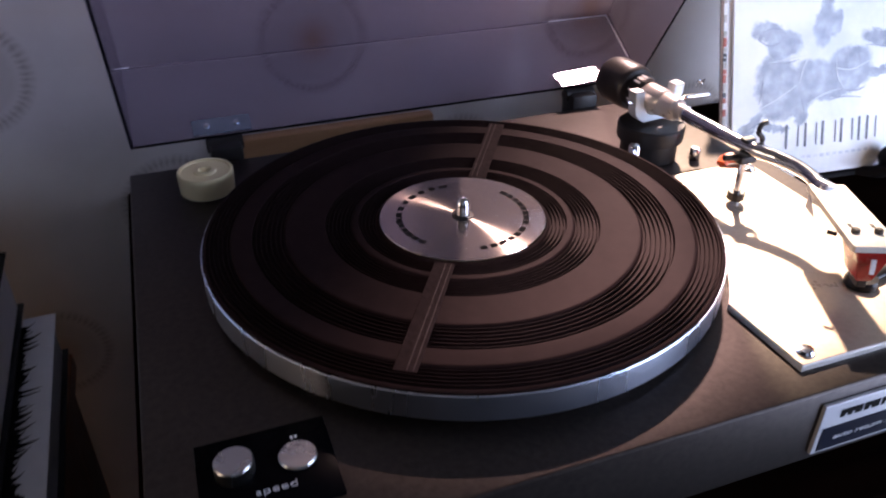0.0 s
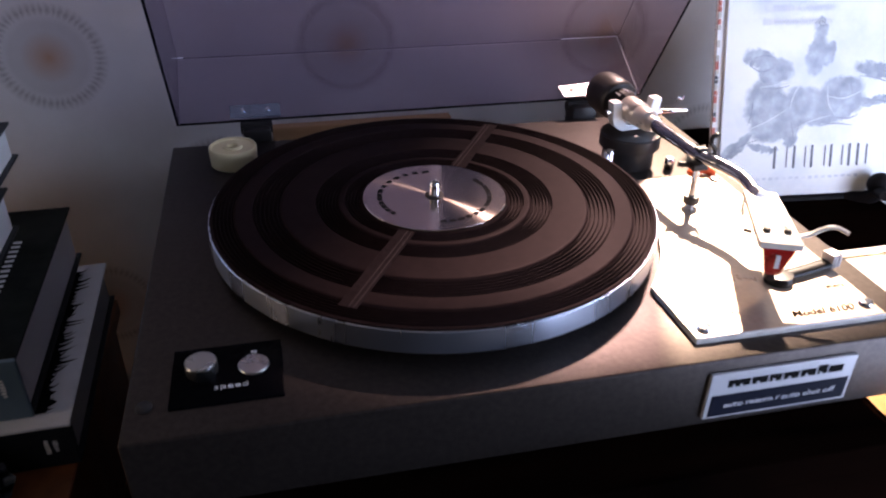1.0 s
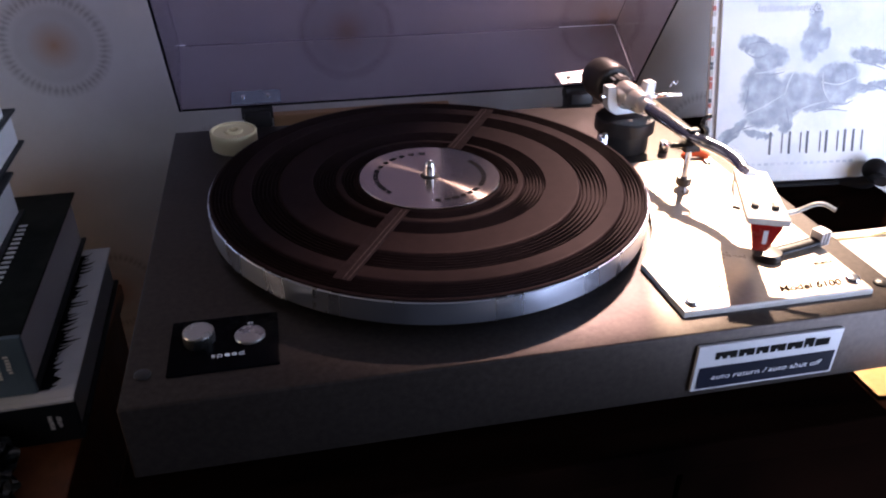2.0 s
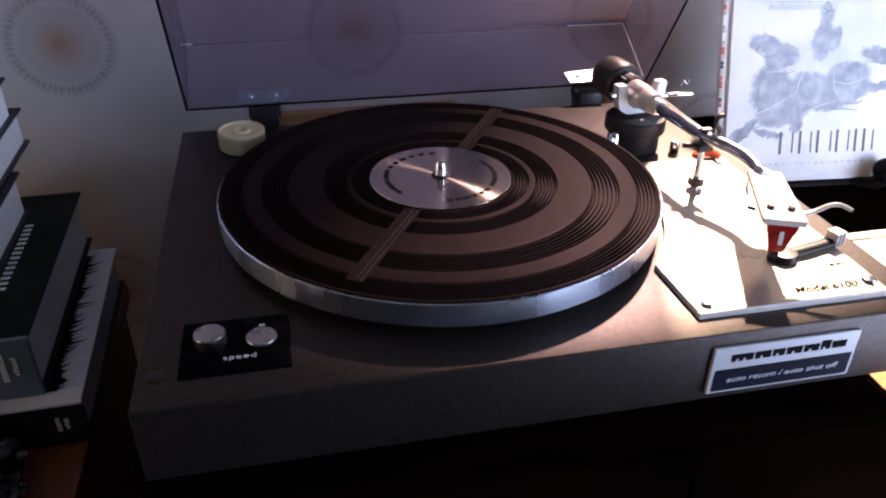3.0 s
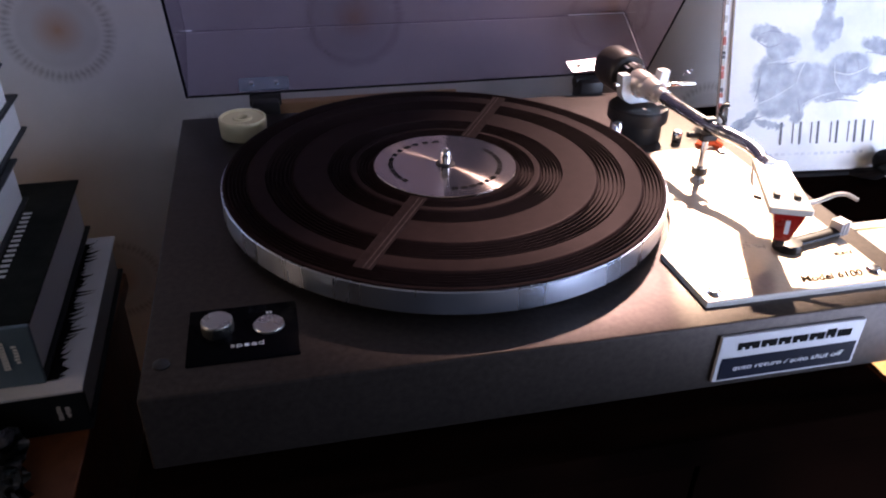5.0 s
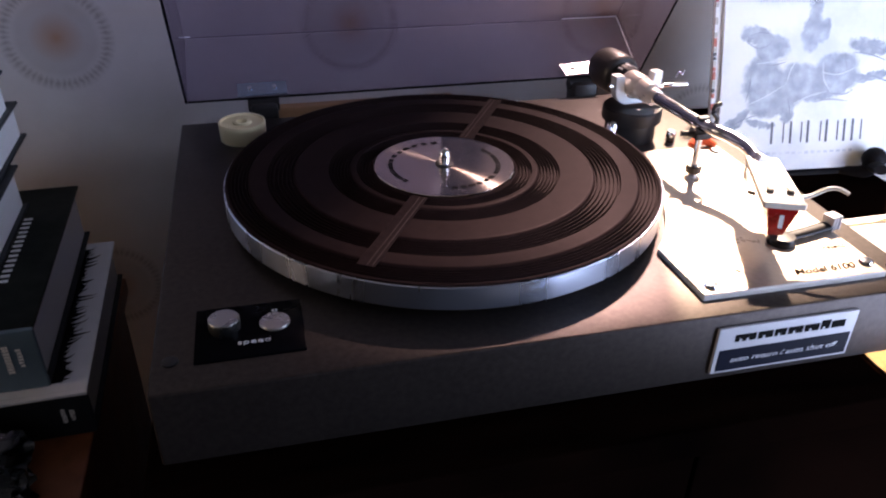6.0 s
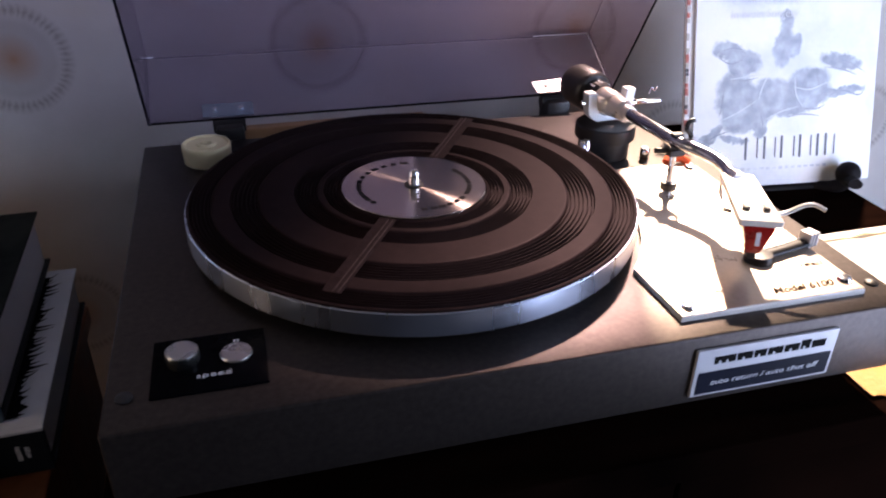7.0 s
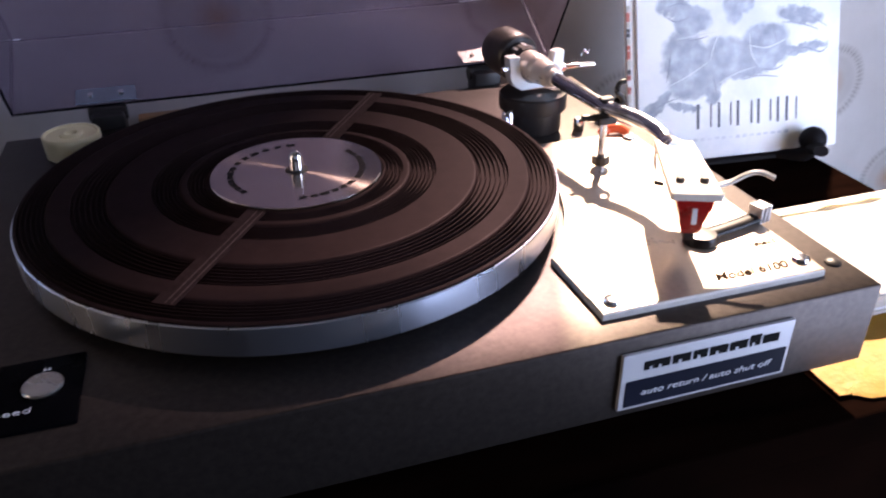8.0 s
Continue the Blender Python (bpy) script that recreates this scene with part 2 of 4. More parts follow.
r1, h1 = motif(-0.294, 0.048)
r2, h2 = motif(-0.294 + DX / 2, 0.048 - DZ / 2)
ring, heart = w.math("MAXIMUM", r1, r2), w.math("MAXIMUM", h1, h2)
wbase = w.ramp(w.noise(16, 5), [(0.3, (0.68, 0.635, 0.60)), (0.7, (0.76, 0.715, 0.68))])
wring = w.mix(w.math("MULTIPLY", ring, 0.55), wbase, (0.20, 0.150, 0.115))
w.color(w.mix(w.math("MULTIPLY", heart, 0.75), wring, (0.50, 0.22, 0.07)))
w.bump(420, 0.12, 0.0004)

# smoked acrylic: tinted clear sheet with a polished face
acrylic = bpy.data.materials.new("smoked_acrylic")
acrylic.use_nodes = True
an, al = acrylic.node_tree.nodes, acrylic.node_tree.links
an.remove(an["Principled BSDF"])
clear, gloss, mixer = an.new("ShaderNodeBsdfTransparent"), an.new("ShaderNodeBsdfAnisotropic"), an.new("ShaderNodeMixShader")
facing, power, scaled = an.new("ShaderNodeLayerWeight"), an.new("ShaderNodeMath"), an.new("ShaderNodeMath")
clear.inputs[0].default_value = (0.71, 0.67, 0.73, 1)
gloss.inputs["Roughness"].default_value = 0.04
facing.inputs[0].default_value = 0.5
power.operation, power.inputs[1].default_value = "POWER", 5.0
scaled.operation, scaled.inputs[1].default_value, scaled.inputs[2].default_value = "MULTIPLY_ADD", 0.95, 0.045
al.new(facing.outputs["Facing"], power.inputs[0])
al.new(power.outputs[0], scaled.inputs[0])
al.new(scaled.outputs[0], mixer.inputs[0])
dust, film = an.new("ShaderNodeBsdfTranslucent"), an.new("ShaderNodeMixShader")
dust.inputs[0].default_value = (0.60, 0.55, 0.68, 1)
film.inputs[0].default_value = 0.075
al.new(clear.outputs[0], film.inputs[1])
haze, both = an.new("ShaderNodeBsdfDiffuse"), an.new("ShaderNodeMixShader")
haze.inputs[0].default_value = (0.60, 0.55, 0.72, 1)
both.inputs[0].default_value = 0.8
al.new(dust.outputs[0], both.inputs[1])
al.new(haze.outputs[0], both.inputs[2])
al.new(both.outputs[0], film.inputs[2])
al.new(film.outputs[0], mixer.inputs[1])
al.new(gloss.outputs[0], mixer.inputs[2])
al.new(mixer.outputs[0], an["Material Output"].inputs[0])


class Plain:
    def __init__(self, m):
        self.m = m


smoked = Plain(acrylic)


# ---------------------------------------------------------------- building helpers
def thing(name, at, label, category, group="", kind=""):
    ob = new(name)
    ob.location = at
    ob.empty_display_size = 0.01
    return tagged(ob, label, category, group, kind)


def part(name, bm, material, parent=None, label="", smooth=False, kind=""):
    """One bmesh in world coordinates as one mesh object under a thing or a part."""
    me = bpy.data.meshes.new(name)
    bmesh.ops.recalc_face_normals(bm, faces=bm.faces)
    bm.to_mesh(me)
    bm.free()
    me.materials.append(material.m)
    if smooth:
        me.shade_smooth()
        me.set_sharp_from_angle(angle=radians(35))
    ob = new(name, me)
    if parent is not None:
        ob.parent = parent
        base = parent.location.copy()
        up = parent.parent
        while up is not None:
            base += up.location
            up = up.parent
        if parent.type == "EMPTY":
            ob.matrix_parent_inverse = Matrix.Translation(-base)
    return tagged(ob, label, kind=kind)


def cuboid(x0, x1, y0, y1, z0, z1, bevel=0.0, seg=2, bm=None):
    bm = bm or bmesh.new()
    made = bmesh.ops.create_cube(bm, size=1.0, matrix=Matrix.LocRotScale(((x0 + x1) / 2, (y0 + y1) / 2, (z0 + z1) / 2), None, (x1 - x0, y1 - y0, z1 - z0)))
    if bevel:
        edges = list({e for v in made["verts"] for e in v.link_edges})
        bmesh.ops.bevel(bm, geom=edges, offset=bevel, segments=seg, profile=0.5, affect="EDGES")
    return bm


def move(bm, m):
    bmesh.ops.transform(bm, matrix=m, verts=bm.verts)
    return bm


def lathe(profile, n=96, at=(0, 0, 0), bm=None):
    """Turns (radius, height) pairs round the z axis."""
    bm = bm or bmesh.new()
    rings = []
    for r, z in profile:
        if r < 1e-6:
            rings.append([bm.verts.new((at[0], at[1], at[2] + z))])
        else:
            rings.append([bm.verts.new((at[0] + r * math.cos(2 * math.pi * i / n), at[1] + r * math.sin(2 * math.pi * i / n), at[2] + z)) for i in range(n)])
    for a, b in zip(rings, rings[1:]):
        for i in range(n):
            j = (i + 1) % n
            if len(a) == 1 and len(b) == 1:
                continue
            if len(a) == 1:
                bm.faces.new((a[0], b[j], b[i]))
            elif len(b) == 1:
                bm.faces.new((a[i], a[j], b[0]))
            else:
                bm.faces.new((a[i], a[j], b[j], b[i]))
    return bm


def disc(r, z0, z1, at=(0, 0), n=40, bevel=0.0004):
    return lathe([(0, z0), (r - bevel, z0), (r, z0 + bevel), (r, z1 - bevel), (r - bevel, z1), (0, z1)], n, (at[0], at[1], 0))


def along(a, b):
    """A pose at a whose z axis points to b."""
    a, b = Vector(a), Vector(b)
    return Matrix.Translation(a) @ (b - a).to_track_quat("Z", "Y").to_matrix().to_4x4()


def rod(a, b, profile, n=32):
    """A lathe between two places; profile in (radius, share of the length)."""
    length = (Vector(b) - Vector(a)).length
    return move(lathe([(r, s * length) for r, s in profile], n), along(a, b))


def bar(a, b, r, n=24):
    return rod(a, b, [(0, 0), (r * 0.9, 0), (r, 0.02), (r, 0.98), (r * 0.9, 1), (0, 1)], n)


def spline(points, steps):
    """Points on a smooth line through the given ones."""
    pts = [Vector(p) for p in points]
    pts = [2 * pts[0] - pts[1]] + pts + [2 * pts[-1] - pts[-2]]
    out = []
    for i in range(1, len(pts) - 2):
        p0, p1, p2, p3 = pts[i - 1 : i + 3]
        for k in range(steps):
            t = k / steps
            out.append(0.5 * (2 * p1 + (p2 - p0) * t + (2 * p0 - 5 * p1 + 4 * p2 - p3) * t * t + (3 * p1 - p0 - 3 * p2 + p3) * t**3))
    return out + [pts[-2]]


def tube(points, radius, n=20, flat=1.0):
    """A round bar along a line; radius a number or a function of the share along it."""
    bm = bmesh.new()
    rings, up = [], Vector((0, 0, 1))
    for i, p in enumerate(points):
        d = (points[min(i + 1, len(points) - 1)] - points[max(i - 1, 0)]).normalized()
        s = d.cross(up).normalized()
        u = s.cross(d)
        r = radius(i / (len(points) - 1)) if callable(radius) else radius
        rings.append([bm.verts.new(p + r * (math.cos(2 * math.pi * k / n) * s + flat * math.sin(2 * math.pi * k / n) * u)) for k in range(n)])
    for a, b in zip(rings, rings[1:]):
        for k in range(n):
            bm.faces.new((a[k], a[(k + 1) % n], b[(k + 1) % n], b[k]))
    bm.faces.new(rings[0])
    bm.faces.new(rings[-1])
    return bm


def prism(outline, z0, z1, bevel=0.0):
    """A flat outline (x, y) with thickness."""
    bm = bmesh.new()
    low = [bm.verts.new((x, y, z0)) for x, y in outline]
    top = [bm.verts.new((x, y, z1)) for x, y in outline]
    bm.faces.new(low[::-1])
    face = bm.faces.new(top)
    for i in range(len(outline)):
        j = (i + 1) % len(outline)
        bm.faces.new((low[i], low[j], top[j], top[i]))
    if bevel:
        bmesh.ops.bevel(bm, geom=list(face.edges), offset=bevel, segments=2, profile=0.5, affect="EDGES")
    return bm


def lettering(name, body, size, m, material, parent, depth=0.0002, shear=0.0, stretch=1.0, label="", bold=0.0):
    """Words in the built-in font as a thin mesh; m sets the middle of the line."""
    curve = bpy.data.curves.new(name, "FONT")
    curve.body, curve.size, curve.extrude, curve.shear = body, size, depth, shear
    curve.offset = bold
    curve.align_x, curve.align_y = "CENTER", "CENTER"
    ob = new(name, curve)
    me = bpy.data.meshes.new_from_object(ob.evaluated_get(bpy.context.evaluated_depsgraph_get()))
    bpy.data.objects.remove(ob)
    bm = bmesh.new()
    bm.from_mesh(me)
    bpy.data.meshes.remove(me)
    move(bm, m @ Matrix.Diagonal((stretch, 1, 1, 1)))
    return part(name, bm, material, parent, label)


def bars(name, count, width, height, m, material, parent, gap=0.28, depth=0.0002, bold=0.62, seed=1):
    """A line of plain blocks of the size of writing, each a part; m sets the middle of the line."""
    rng = random.Random(seed)
    step = width / count
    for i in range(count):
        x = -width / 2 + step * i
        wide = step * (1 - gap) * rng.uniform(0.85, 1.0)
        bm = cuboid(x, x + wide, -height / 2 * rng.uniform(bold, 1), height / 2 * rng.uniform(bold, 1), -depth, depth)
        part(name, move(bm, m), material, parent)


# ---------------------------------------------------------------- the room
FLOOR, CEIL, BACK = -0.80, 1.70, 0.29


def wall(name, axis, at, thick, lo, hi, hole, material, label):
    """A wall across one axis from lo to hi, with a window opening hole = (a0, a1, z0, z1)."""
    bm = bmesh.new()
    a0, a1, z0, z1 = hole
    for p0, p1, q0, q1 in ((lo, a0, FLOOR, CEIL), (a1, hi, FLOOR, CEIL), (a0, a1, FLOOR, z0), (a0, a1, z1, CEIL)):
        if p1 - p0 < 1e-4:
            continue
        if axis == "y":
            cuboid(p0, p1, at, at + thick, q0, q1, bm=bm)
        else:
            cuboid(at, at + thick, p0, p1, q0, q1, bm=bm)
    bmesh.ops.remove_doubles(bm, verts=bm.verts, dist=1e-5)
    return tagged(part(name, bm, material), label, "wall", kind="structure")


def window(name, axis, at, hole):
    """A painted frame with one mullion in a wall's opening, and its sill."""
    a0, a1, z0, z1 = hole
    top = thing(name, ((a0 + a1) / 2, at, z0) if axis == "y" else (at, (a0 + a1) / 2, z0), "white painted window frame in the wall", "window", kind="structure")
    bm, sill = bmesh.new(), bmesh.new()
    for p0, p1, q0, q1 in ((a0, a0 + 0.03, z0, z1), (a1 - 0.03, a1, z0, z1), (a0 + 0.03, a1 - 0.03, z0, z0 + 0.012), (a0 + 0.03, a1 - 0.03, z1 - 0.03, z1)):
        if axis == "y":
            cuboid(p0, p1, at, at + 0.03, q0, q1, bm=bm)
        else:
            cuboid(at, at + 0.03, p0, p1, q0, q1, bm=bm)
    part("window_frame", bm, frame_paint, top)
    return top


# unseen opening, made up to hold the added south fill lamp
HOLE_SOUTH = (-1.02, 0.32, 0.52, 1.38)
HOLE_BACK, HOLE_SIDE, HOLE_FAR = (0.060, 0.775, 0.095, 0.63), (-0.98, -0.34, -0.56, 0.64), (-0.54, -0.12, FLOOR + 0.02, 0.94)
wall("wall_north", "y", BACK, 0.12, -1.90, 0.90, HOLE_BACK, wallpaper, "beige wallpaper with round lace motifs")
wall("wall_east", "x", 0.90, 0.12, -2.40, BACK + 0.12, HOLE_SIDE, room_paint, "plain painted room wall with a window")
wall("wall_west", "x", -2.02, 0.12, -2.40, BACK + 0.12, HOLE_FAR, room_paint, "plain painted room wall with a window")
wall("wall_south", "y", -2.52, 0.12, -2.02, 1.02, HOLE_SOUTH, room_paint, "plain painted room wall with a window")
tagged(part("floor", cuboid(-2.02, 1.02, -2.52, 0.41, FLOOR - 0.05, FLOOR), floor_carpet), "dark grey carpeted floor", "floor", kind="structure")
tagged(part("ceiling", cuboid(-2.02, 1.02, -2.52, 0.41, CEIL, CEIL + 0.05), ceiling_paint), "white painted ceiling", "ceiling", kind="structure")
# unseen block, added to shade one side of the back window softly
tagged(part("sun_blocker", cuboid(-1.60, 1.543, 2.29, 2.50, FLOOR - 1.0, 4.6), room_paint), "unseen block added outside the window to cut the sun", "wall", kind="structure")
window("window_1", "y", BACK + 0.085, HOLE_BACK)
window("window_2", "x", 0.97, HOLE_SIDE)
window("window_3", "x", -1.99, HOLE_FAR)
window("window_4", "y", -2.50, HOLE_SOUTH)

# ---------------------------------------------------------------- furniture
TABLE = -0.066
cab = thing("media_cabinet", (0.12, 0.05, FLOOR), "dark brown wooden cabinet under the record player", "cabinet")
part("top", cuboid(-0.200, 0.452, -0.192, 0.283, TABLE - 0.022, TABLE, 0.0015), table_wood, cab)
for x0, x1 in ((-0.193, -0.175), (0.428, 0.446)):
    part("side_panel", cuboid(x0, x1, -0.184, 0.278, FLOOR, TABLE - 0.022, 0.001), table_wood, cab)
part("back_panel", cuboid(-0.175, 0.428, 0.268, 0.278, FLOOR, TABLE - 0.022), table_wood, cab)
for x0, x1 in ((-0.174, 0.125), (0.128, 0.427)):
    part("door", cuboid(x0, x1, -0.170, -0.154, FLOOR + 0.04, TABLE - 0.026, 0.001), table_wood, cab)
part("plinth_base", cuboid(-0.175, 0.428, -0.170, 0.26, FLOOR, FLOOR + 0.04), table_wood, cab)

low = thing("low_bookcase", (-0.43, 0.06, FLOOR), "orange-brown wooden bookcase carrying a stack of books", "bookcase")
part("top", cuboid(-0.62, -0.2630, -0.1650, 0.196, -0.174, -0.157, 0.0015), shelf_wood, low)
for x0, x1 in ((-0.615, -0.597), (-0.288, -0.270)):
    part("side_panel", cuboid(x0, x1, -0.160, 0.192, FLOOR, -0.174, 0.001), shelf_wood, low)
part("back_panel", cuboid(-0.597, -0.288, 0.180, 0.192, FLOOR, -0.174), shelf_wood, low)
for z in (-0.48, FLOOR + 0.03):
    part("shelf", cuboid(-0.597, -0.288, -0.150, 0.180, z - 0.016, z, 0.001), shelf_wood, low)

# ---------------------------------------------------------------- the record player
X0, X1, Y0, Y1, ZB = -0.1865, 0.258, -0.1725, 0.177, -0.046
deck = thing("record_player", (0.036, 0.0, TABLE), "bronze-brown record player with its smoked lid open", "record player")
plinth = part("plinth", cuboid(X0, X1, Y0, Y1, ZB, 0.0, 0.0016, 3), plinth_paint, deck, "bronze-brown metallic painted plinth", True)
part("bottom_tray", cuboid(X0 + 0.012, X1 - 0.012, Y0 + 0.014, Y1 - 0.012, ZB - 0.006, ZB, 0.001), black_plastic, deck)
for x in (X0 + 0.045, X1 - 0.045):
    for y in (Y0 + 0.05, Y1 - 0.045):
        part("foot", disc(0.019, TABLE, ZB - 0.006, (x, y), 32, 0.002), black_plastic, deck, "round black rubber foot", True)
for x, y in ((-0.177, -0.148), (0.249, -0.148), (0.249, 0.163)):
    s = part("screw", lathe([(0, 0.0001), (0.0042, 0.0001), (0.0042, 0.0008), (0.003, 0.0016), (0, 0.0018)], 24, (x, y, 0)), black_plastic, deck, "dark domed screw", True)

# platter with its ribbed mat
platter = part("platter", lathe([(0, 0.004), (0.139, 0.004), (0.1395, 0.0078), (0.1480, 0.0074), (0.1488, 0.0082), (0.1488, 0.0216), (0.1482, 0.0222), (0, 0.0222)], 192), rim_metal, deck, "polished aluminium platter", True)
LAND = 0.0246
profile = [(0.0, 0.0220), (0.0, 0.0221), (0.0500, 0.0221)]
for r0, r1, ribs in ((0.0510, 0.0600, 4), (0.0655, 0.0790, 6), (0.1035, 0.1200, 6), (0.1330, 0.1450, 5)):
    profile += [(r0 - 0.0026, LAND), (r0 - 0.0016, LAND), (r0 - 0.0008, LAND - 0.0003), (r0 - 0.0002, LAND - 0.0009), (r0, LAND - 0.0022)]
    step = (r1 - r0) / ribs
    for k in range(ribs):
        a = r0 + k * step
        profile += [(a + 0.40 * step, LAND - 0.0022), (a + 0.48 * step, LAND - 0.0003), (a + 0.60 * step, LAND - 0.0003), (a + 0.68 * step, LAND - 0.0022), (a + step, LAND - 0.0022)]
    profile += [(r1 + 0.0006, LAND if r1 < 0.14 else LAND - 0.0012)]
    if r1 < 0.14:
        profile += [(r1 + 0.0014, LAND)]
profile[2] = (0.0495, 0.0221)
profile.insert(3, (0.0497, LAND))
profile += [(0.1470, LAND - 0.0012), (0.1477, LAND - 0.0016), (0.1478, 0.0223)]
part("mat", lathe(profile, 192), rubber, platter, "black ribbed rubber mat", True)
# smooth strips across the mat
for turn in (58.2, 238.2):
    bm = cuboid(0.0505, 0.1385, -0.0056, 0.0056, LAND - 0.0002, LAND + 0.0003, 0.0002, 1)
    strip = part("strip", move(bm, pose(0, 0, 0, 0, 0, turn)), strip_film, platter, "scuffed smooth strip across the mat")
    for y in (0.0004, 0.0034):
        part("crease", move(cuboid(0.0515, 0.1375, y, y + 0.0005, LAND + 0.0002, LAND + 0.0005), pose(0, 0, 0, 0, 0, turn)), crease_film, strip, "pale crease")
label_disc = part("centre_disc", lathe([(0, 0.0228), (0.0484, 0.0228), (0.0486, 0.0250), (0.0482, 0.0255), (0, 0.0255)], 128), label_metal, platter, "circular-brushed aluminium disc", True)
for a0, a1, n in ((88, 160, 7), (170, 212, 6), (26, -33, 8), (-46, -93, 6)):
    for k in range(n):
        a = a0 + (a1 - a0) * k / (n - 1)
        wide = 0.0040 if k % 3 else 0.0052
        bm = cuboid(-wide / 2, wide / 2, -0.0017, 0.0017, 0.0, 0.00015)
        part("mark", move(bm, pose(0.0372 * math.cos(radians(a)), 0.0372 * math.sin(radians(a)), 0.02545, 0, 0, a + 90)), ink, label_disc)
spin = part("spindle", lathe([(0, 0.0255), (0.0042, 0.0255), (0.0042, 0.0315), (0.0036, 0.0345), (0.0024, 0.0365), (0.0010, 0.0374), (0, 0.0375)], 32), chrome, platter, "polished steel spindle", True)
part("bush", lathe([(0, 0.0254), (0.0064, 0.0254), (0.0064, 0.0260), (0.0044, 0.0262)], 32), black_plastic, spin, "black bush", True)

# speed panel
panel = part("speed_panel", cuboid(-0.1655, -0.1090, -0.1530, -0.1070, -0.001, 0.0014, 0.0008), black_gloss, deck, "glossy black speed panel", True)
for x, y, h in ((-0.1500, -0.1275, 0.0086), (-0.1240, -0.1275, 0.0030)):
    part("button", lathe([(0, 0.0014), (0.0078, 0.0014), (0.0082, 0.002), (0.0082, h - 0.0006), (0.0077, h), (0, h)], 48, (x, y, 0)), button_metal, panel, "round aluminium speed button", True)
    bars("mark", 2, 0.0034, 0.0014, pose(x + 0.0005, y + 0.0115, 0.0016), white_ink, panel)
lettering("word", "speed", 0.0050, pose(-0.1352, -0.1415, 0.0017), silver_ink, panel, stretch=1.5, bold=-0.00012)

# arm plate: its near edge follows the platter
outline = [(0.1145, -0.1570), (0.2360, -0.1570), (0.2360, 0.0370), (0.1500, 0.0370)]
for k in range(13):
    a = radians(14 - k * (14 + 42.5) / 12)
    outline.append((0.1530 * math.cos(a), 0.1530 * math.sin(a)))
# edges are paler than the face: brightness of light there put into colour
plate = part("arm_plate", prism(outline, 0.0, 0.0036, 0.0008), shell_paint, deck, "pale champagne metal arm plate")
part("face", prism([(0.176 + (x - 0.176) * 0.992, -0.06 + (y + 0.06) * 0.992) for x, y in outline], 0.0036, 0.0039), plate_paint, plate)
for x, y in ((0.1230, -0.1490), (0.2300, -0.1460), (0.2290, 0.0260)):
    part("screw", lathe([(0, 0.004), (0.0043, 0.004), (0.0045, 0.0046), (0.0036, 0.0060), (0, 0.0066)], 28, (x, y, 0)), chrome, plate, "domed steel screw", True)
lettering("word", "Model 6100", 0.0086, pose(0.2000, -0.1470, 0.0042), brown_ink, plate, depth=0.0001, shear=0.35, bold=0.0001)
lettering("word", "reject", 0.0070, pose(0.2225, -0.1250, 0.0042), brown_ink, plate, depth=0.0001, shear=0.3)

# reject lever
lever = part("reject_lever", tube(spline([(0.192, -0.1130, 0.0072), (0.205, -0.1110, 0.0072), (0.220, -0.1080, 0.0072), (0.234, -0.1045, 0.0072)], 6), 0.0046, 16, 0.42), lever_black, deck, "glossy black reject lever", True)
part("pivot", lathe([(0, 0.004), (0.0090, 0.004), (0.0090, 0.0075), (0.0080, 0.0090), (0, 0.0096)], 40, (0.1935, -0.1130, 0)), lever_black, lever, "", True)
KNOB = pose(0.2360, -0.1040, 0.0044, 0, 0, 105)
core = part("knob", move(cuboid(-0.0034, 0.0034, -0.0036, 0.0036, 0, 0.0088), KNOB), black_plastic, lever, "ribbed chrome knob")
for k in range(3):
    y = -0.0043 + k * 0.0032
    part("rib", move(cuboid(-0.0044, 0.0044, y, y + 0.0020, 0.0, 0.0098, 0.0004, 1), KNOB), silver_paint, core)

# name badge on the front
badge = part("badge", cuboid(0.1165, 0.2075, Y0 - 0.0022, Y0, -0.0400, -0.0080, 0.0005), silver_paint, deck, "silver badge with a black band")
part("band", cuboid(0.1195, 0.2055, Y0 - 0.0026, Y0 - 0.0021, -0.0382, -0.0232), band_gloss, badge)
# the maker's mark as seven plain wide blocks with a notch below
x = 0.1275
for wide, high, notches in ((0.0136, 0.0050, 2), (0.0098, 0.0050, 1), (0.0078, 0.0050, 1), (0.0098, 0.0050, 1), (0.0098, 0.0050, 1), (0.0062, 0.0064, 1), (0.0092, 0.0050, 0)):
    bm = cuboid(x, x + wide, -0.0001, 0.0001, 0.0018, high)
    for k in range(notches + 1):
        leg = wide / (notches + 1)
        cuboid(x + k * leg + 0.0002, x + (k + 1) * leg - (0.0014 if k < notches else 0.0), -0.0001, 0.0001, 0.0, 0.0018, bm=bm)
    part("mark", move(bm, pose(0, Y0 - 0.0023, -0.0182)), ink, badge)
    x += wide + 0.0010
lettering("word", "auto return / auto shut off", 0.0052, pose(0.1625, Y0 - 0.0027, -0.0308, 90), silver_ink, badge, depth=0.0001, shear=0.2, stretch=1.26, bold=-0.00006)

# hinges at the back
for x0, x1, lab in ((-0.138, -0.095, "black hinge with a bright plate"), (0.161, 0.204, "black hinge with a bright plate")):
    mid = (x0 + x1) / 2
    hinge = part("hinge", cuboid(mid - 0.0118, mid + 0.0118, 0.178, 0.200, -0.034, 0.010, 0.003), black_plastic, deck, lab, True)
    part("knuckle", bar((mid - 0.0135, 0.192, 0.007), (mid + 0.0135, 0.192, 0.007), 0.0055), black_plastic, hinge, "", True)

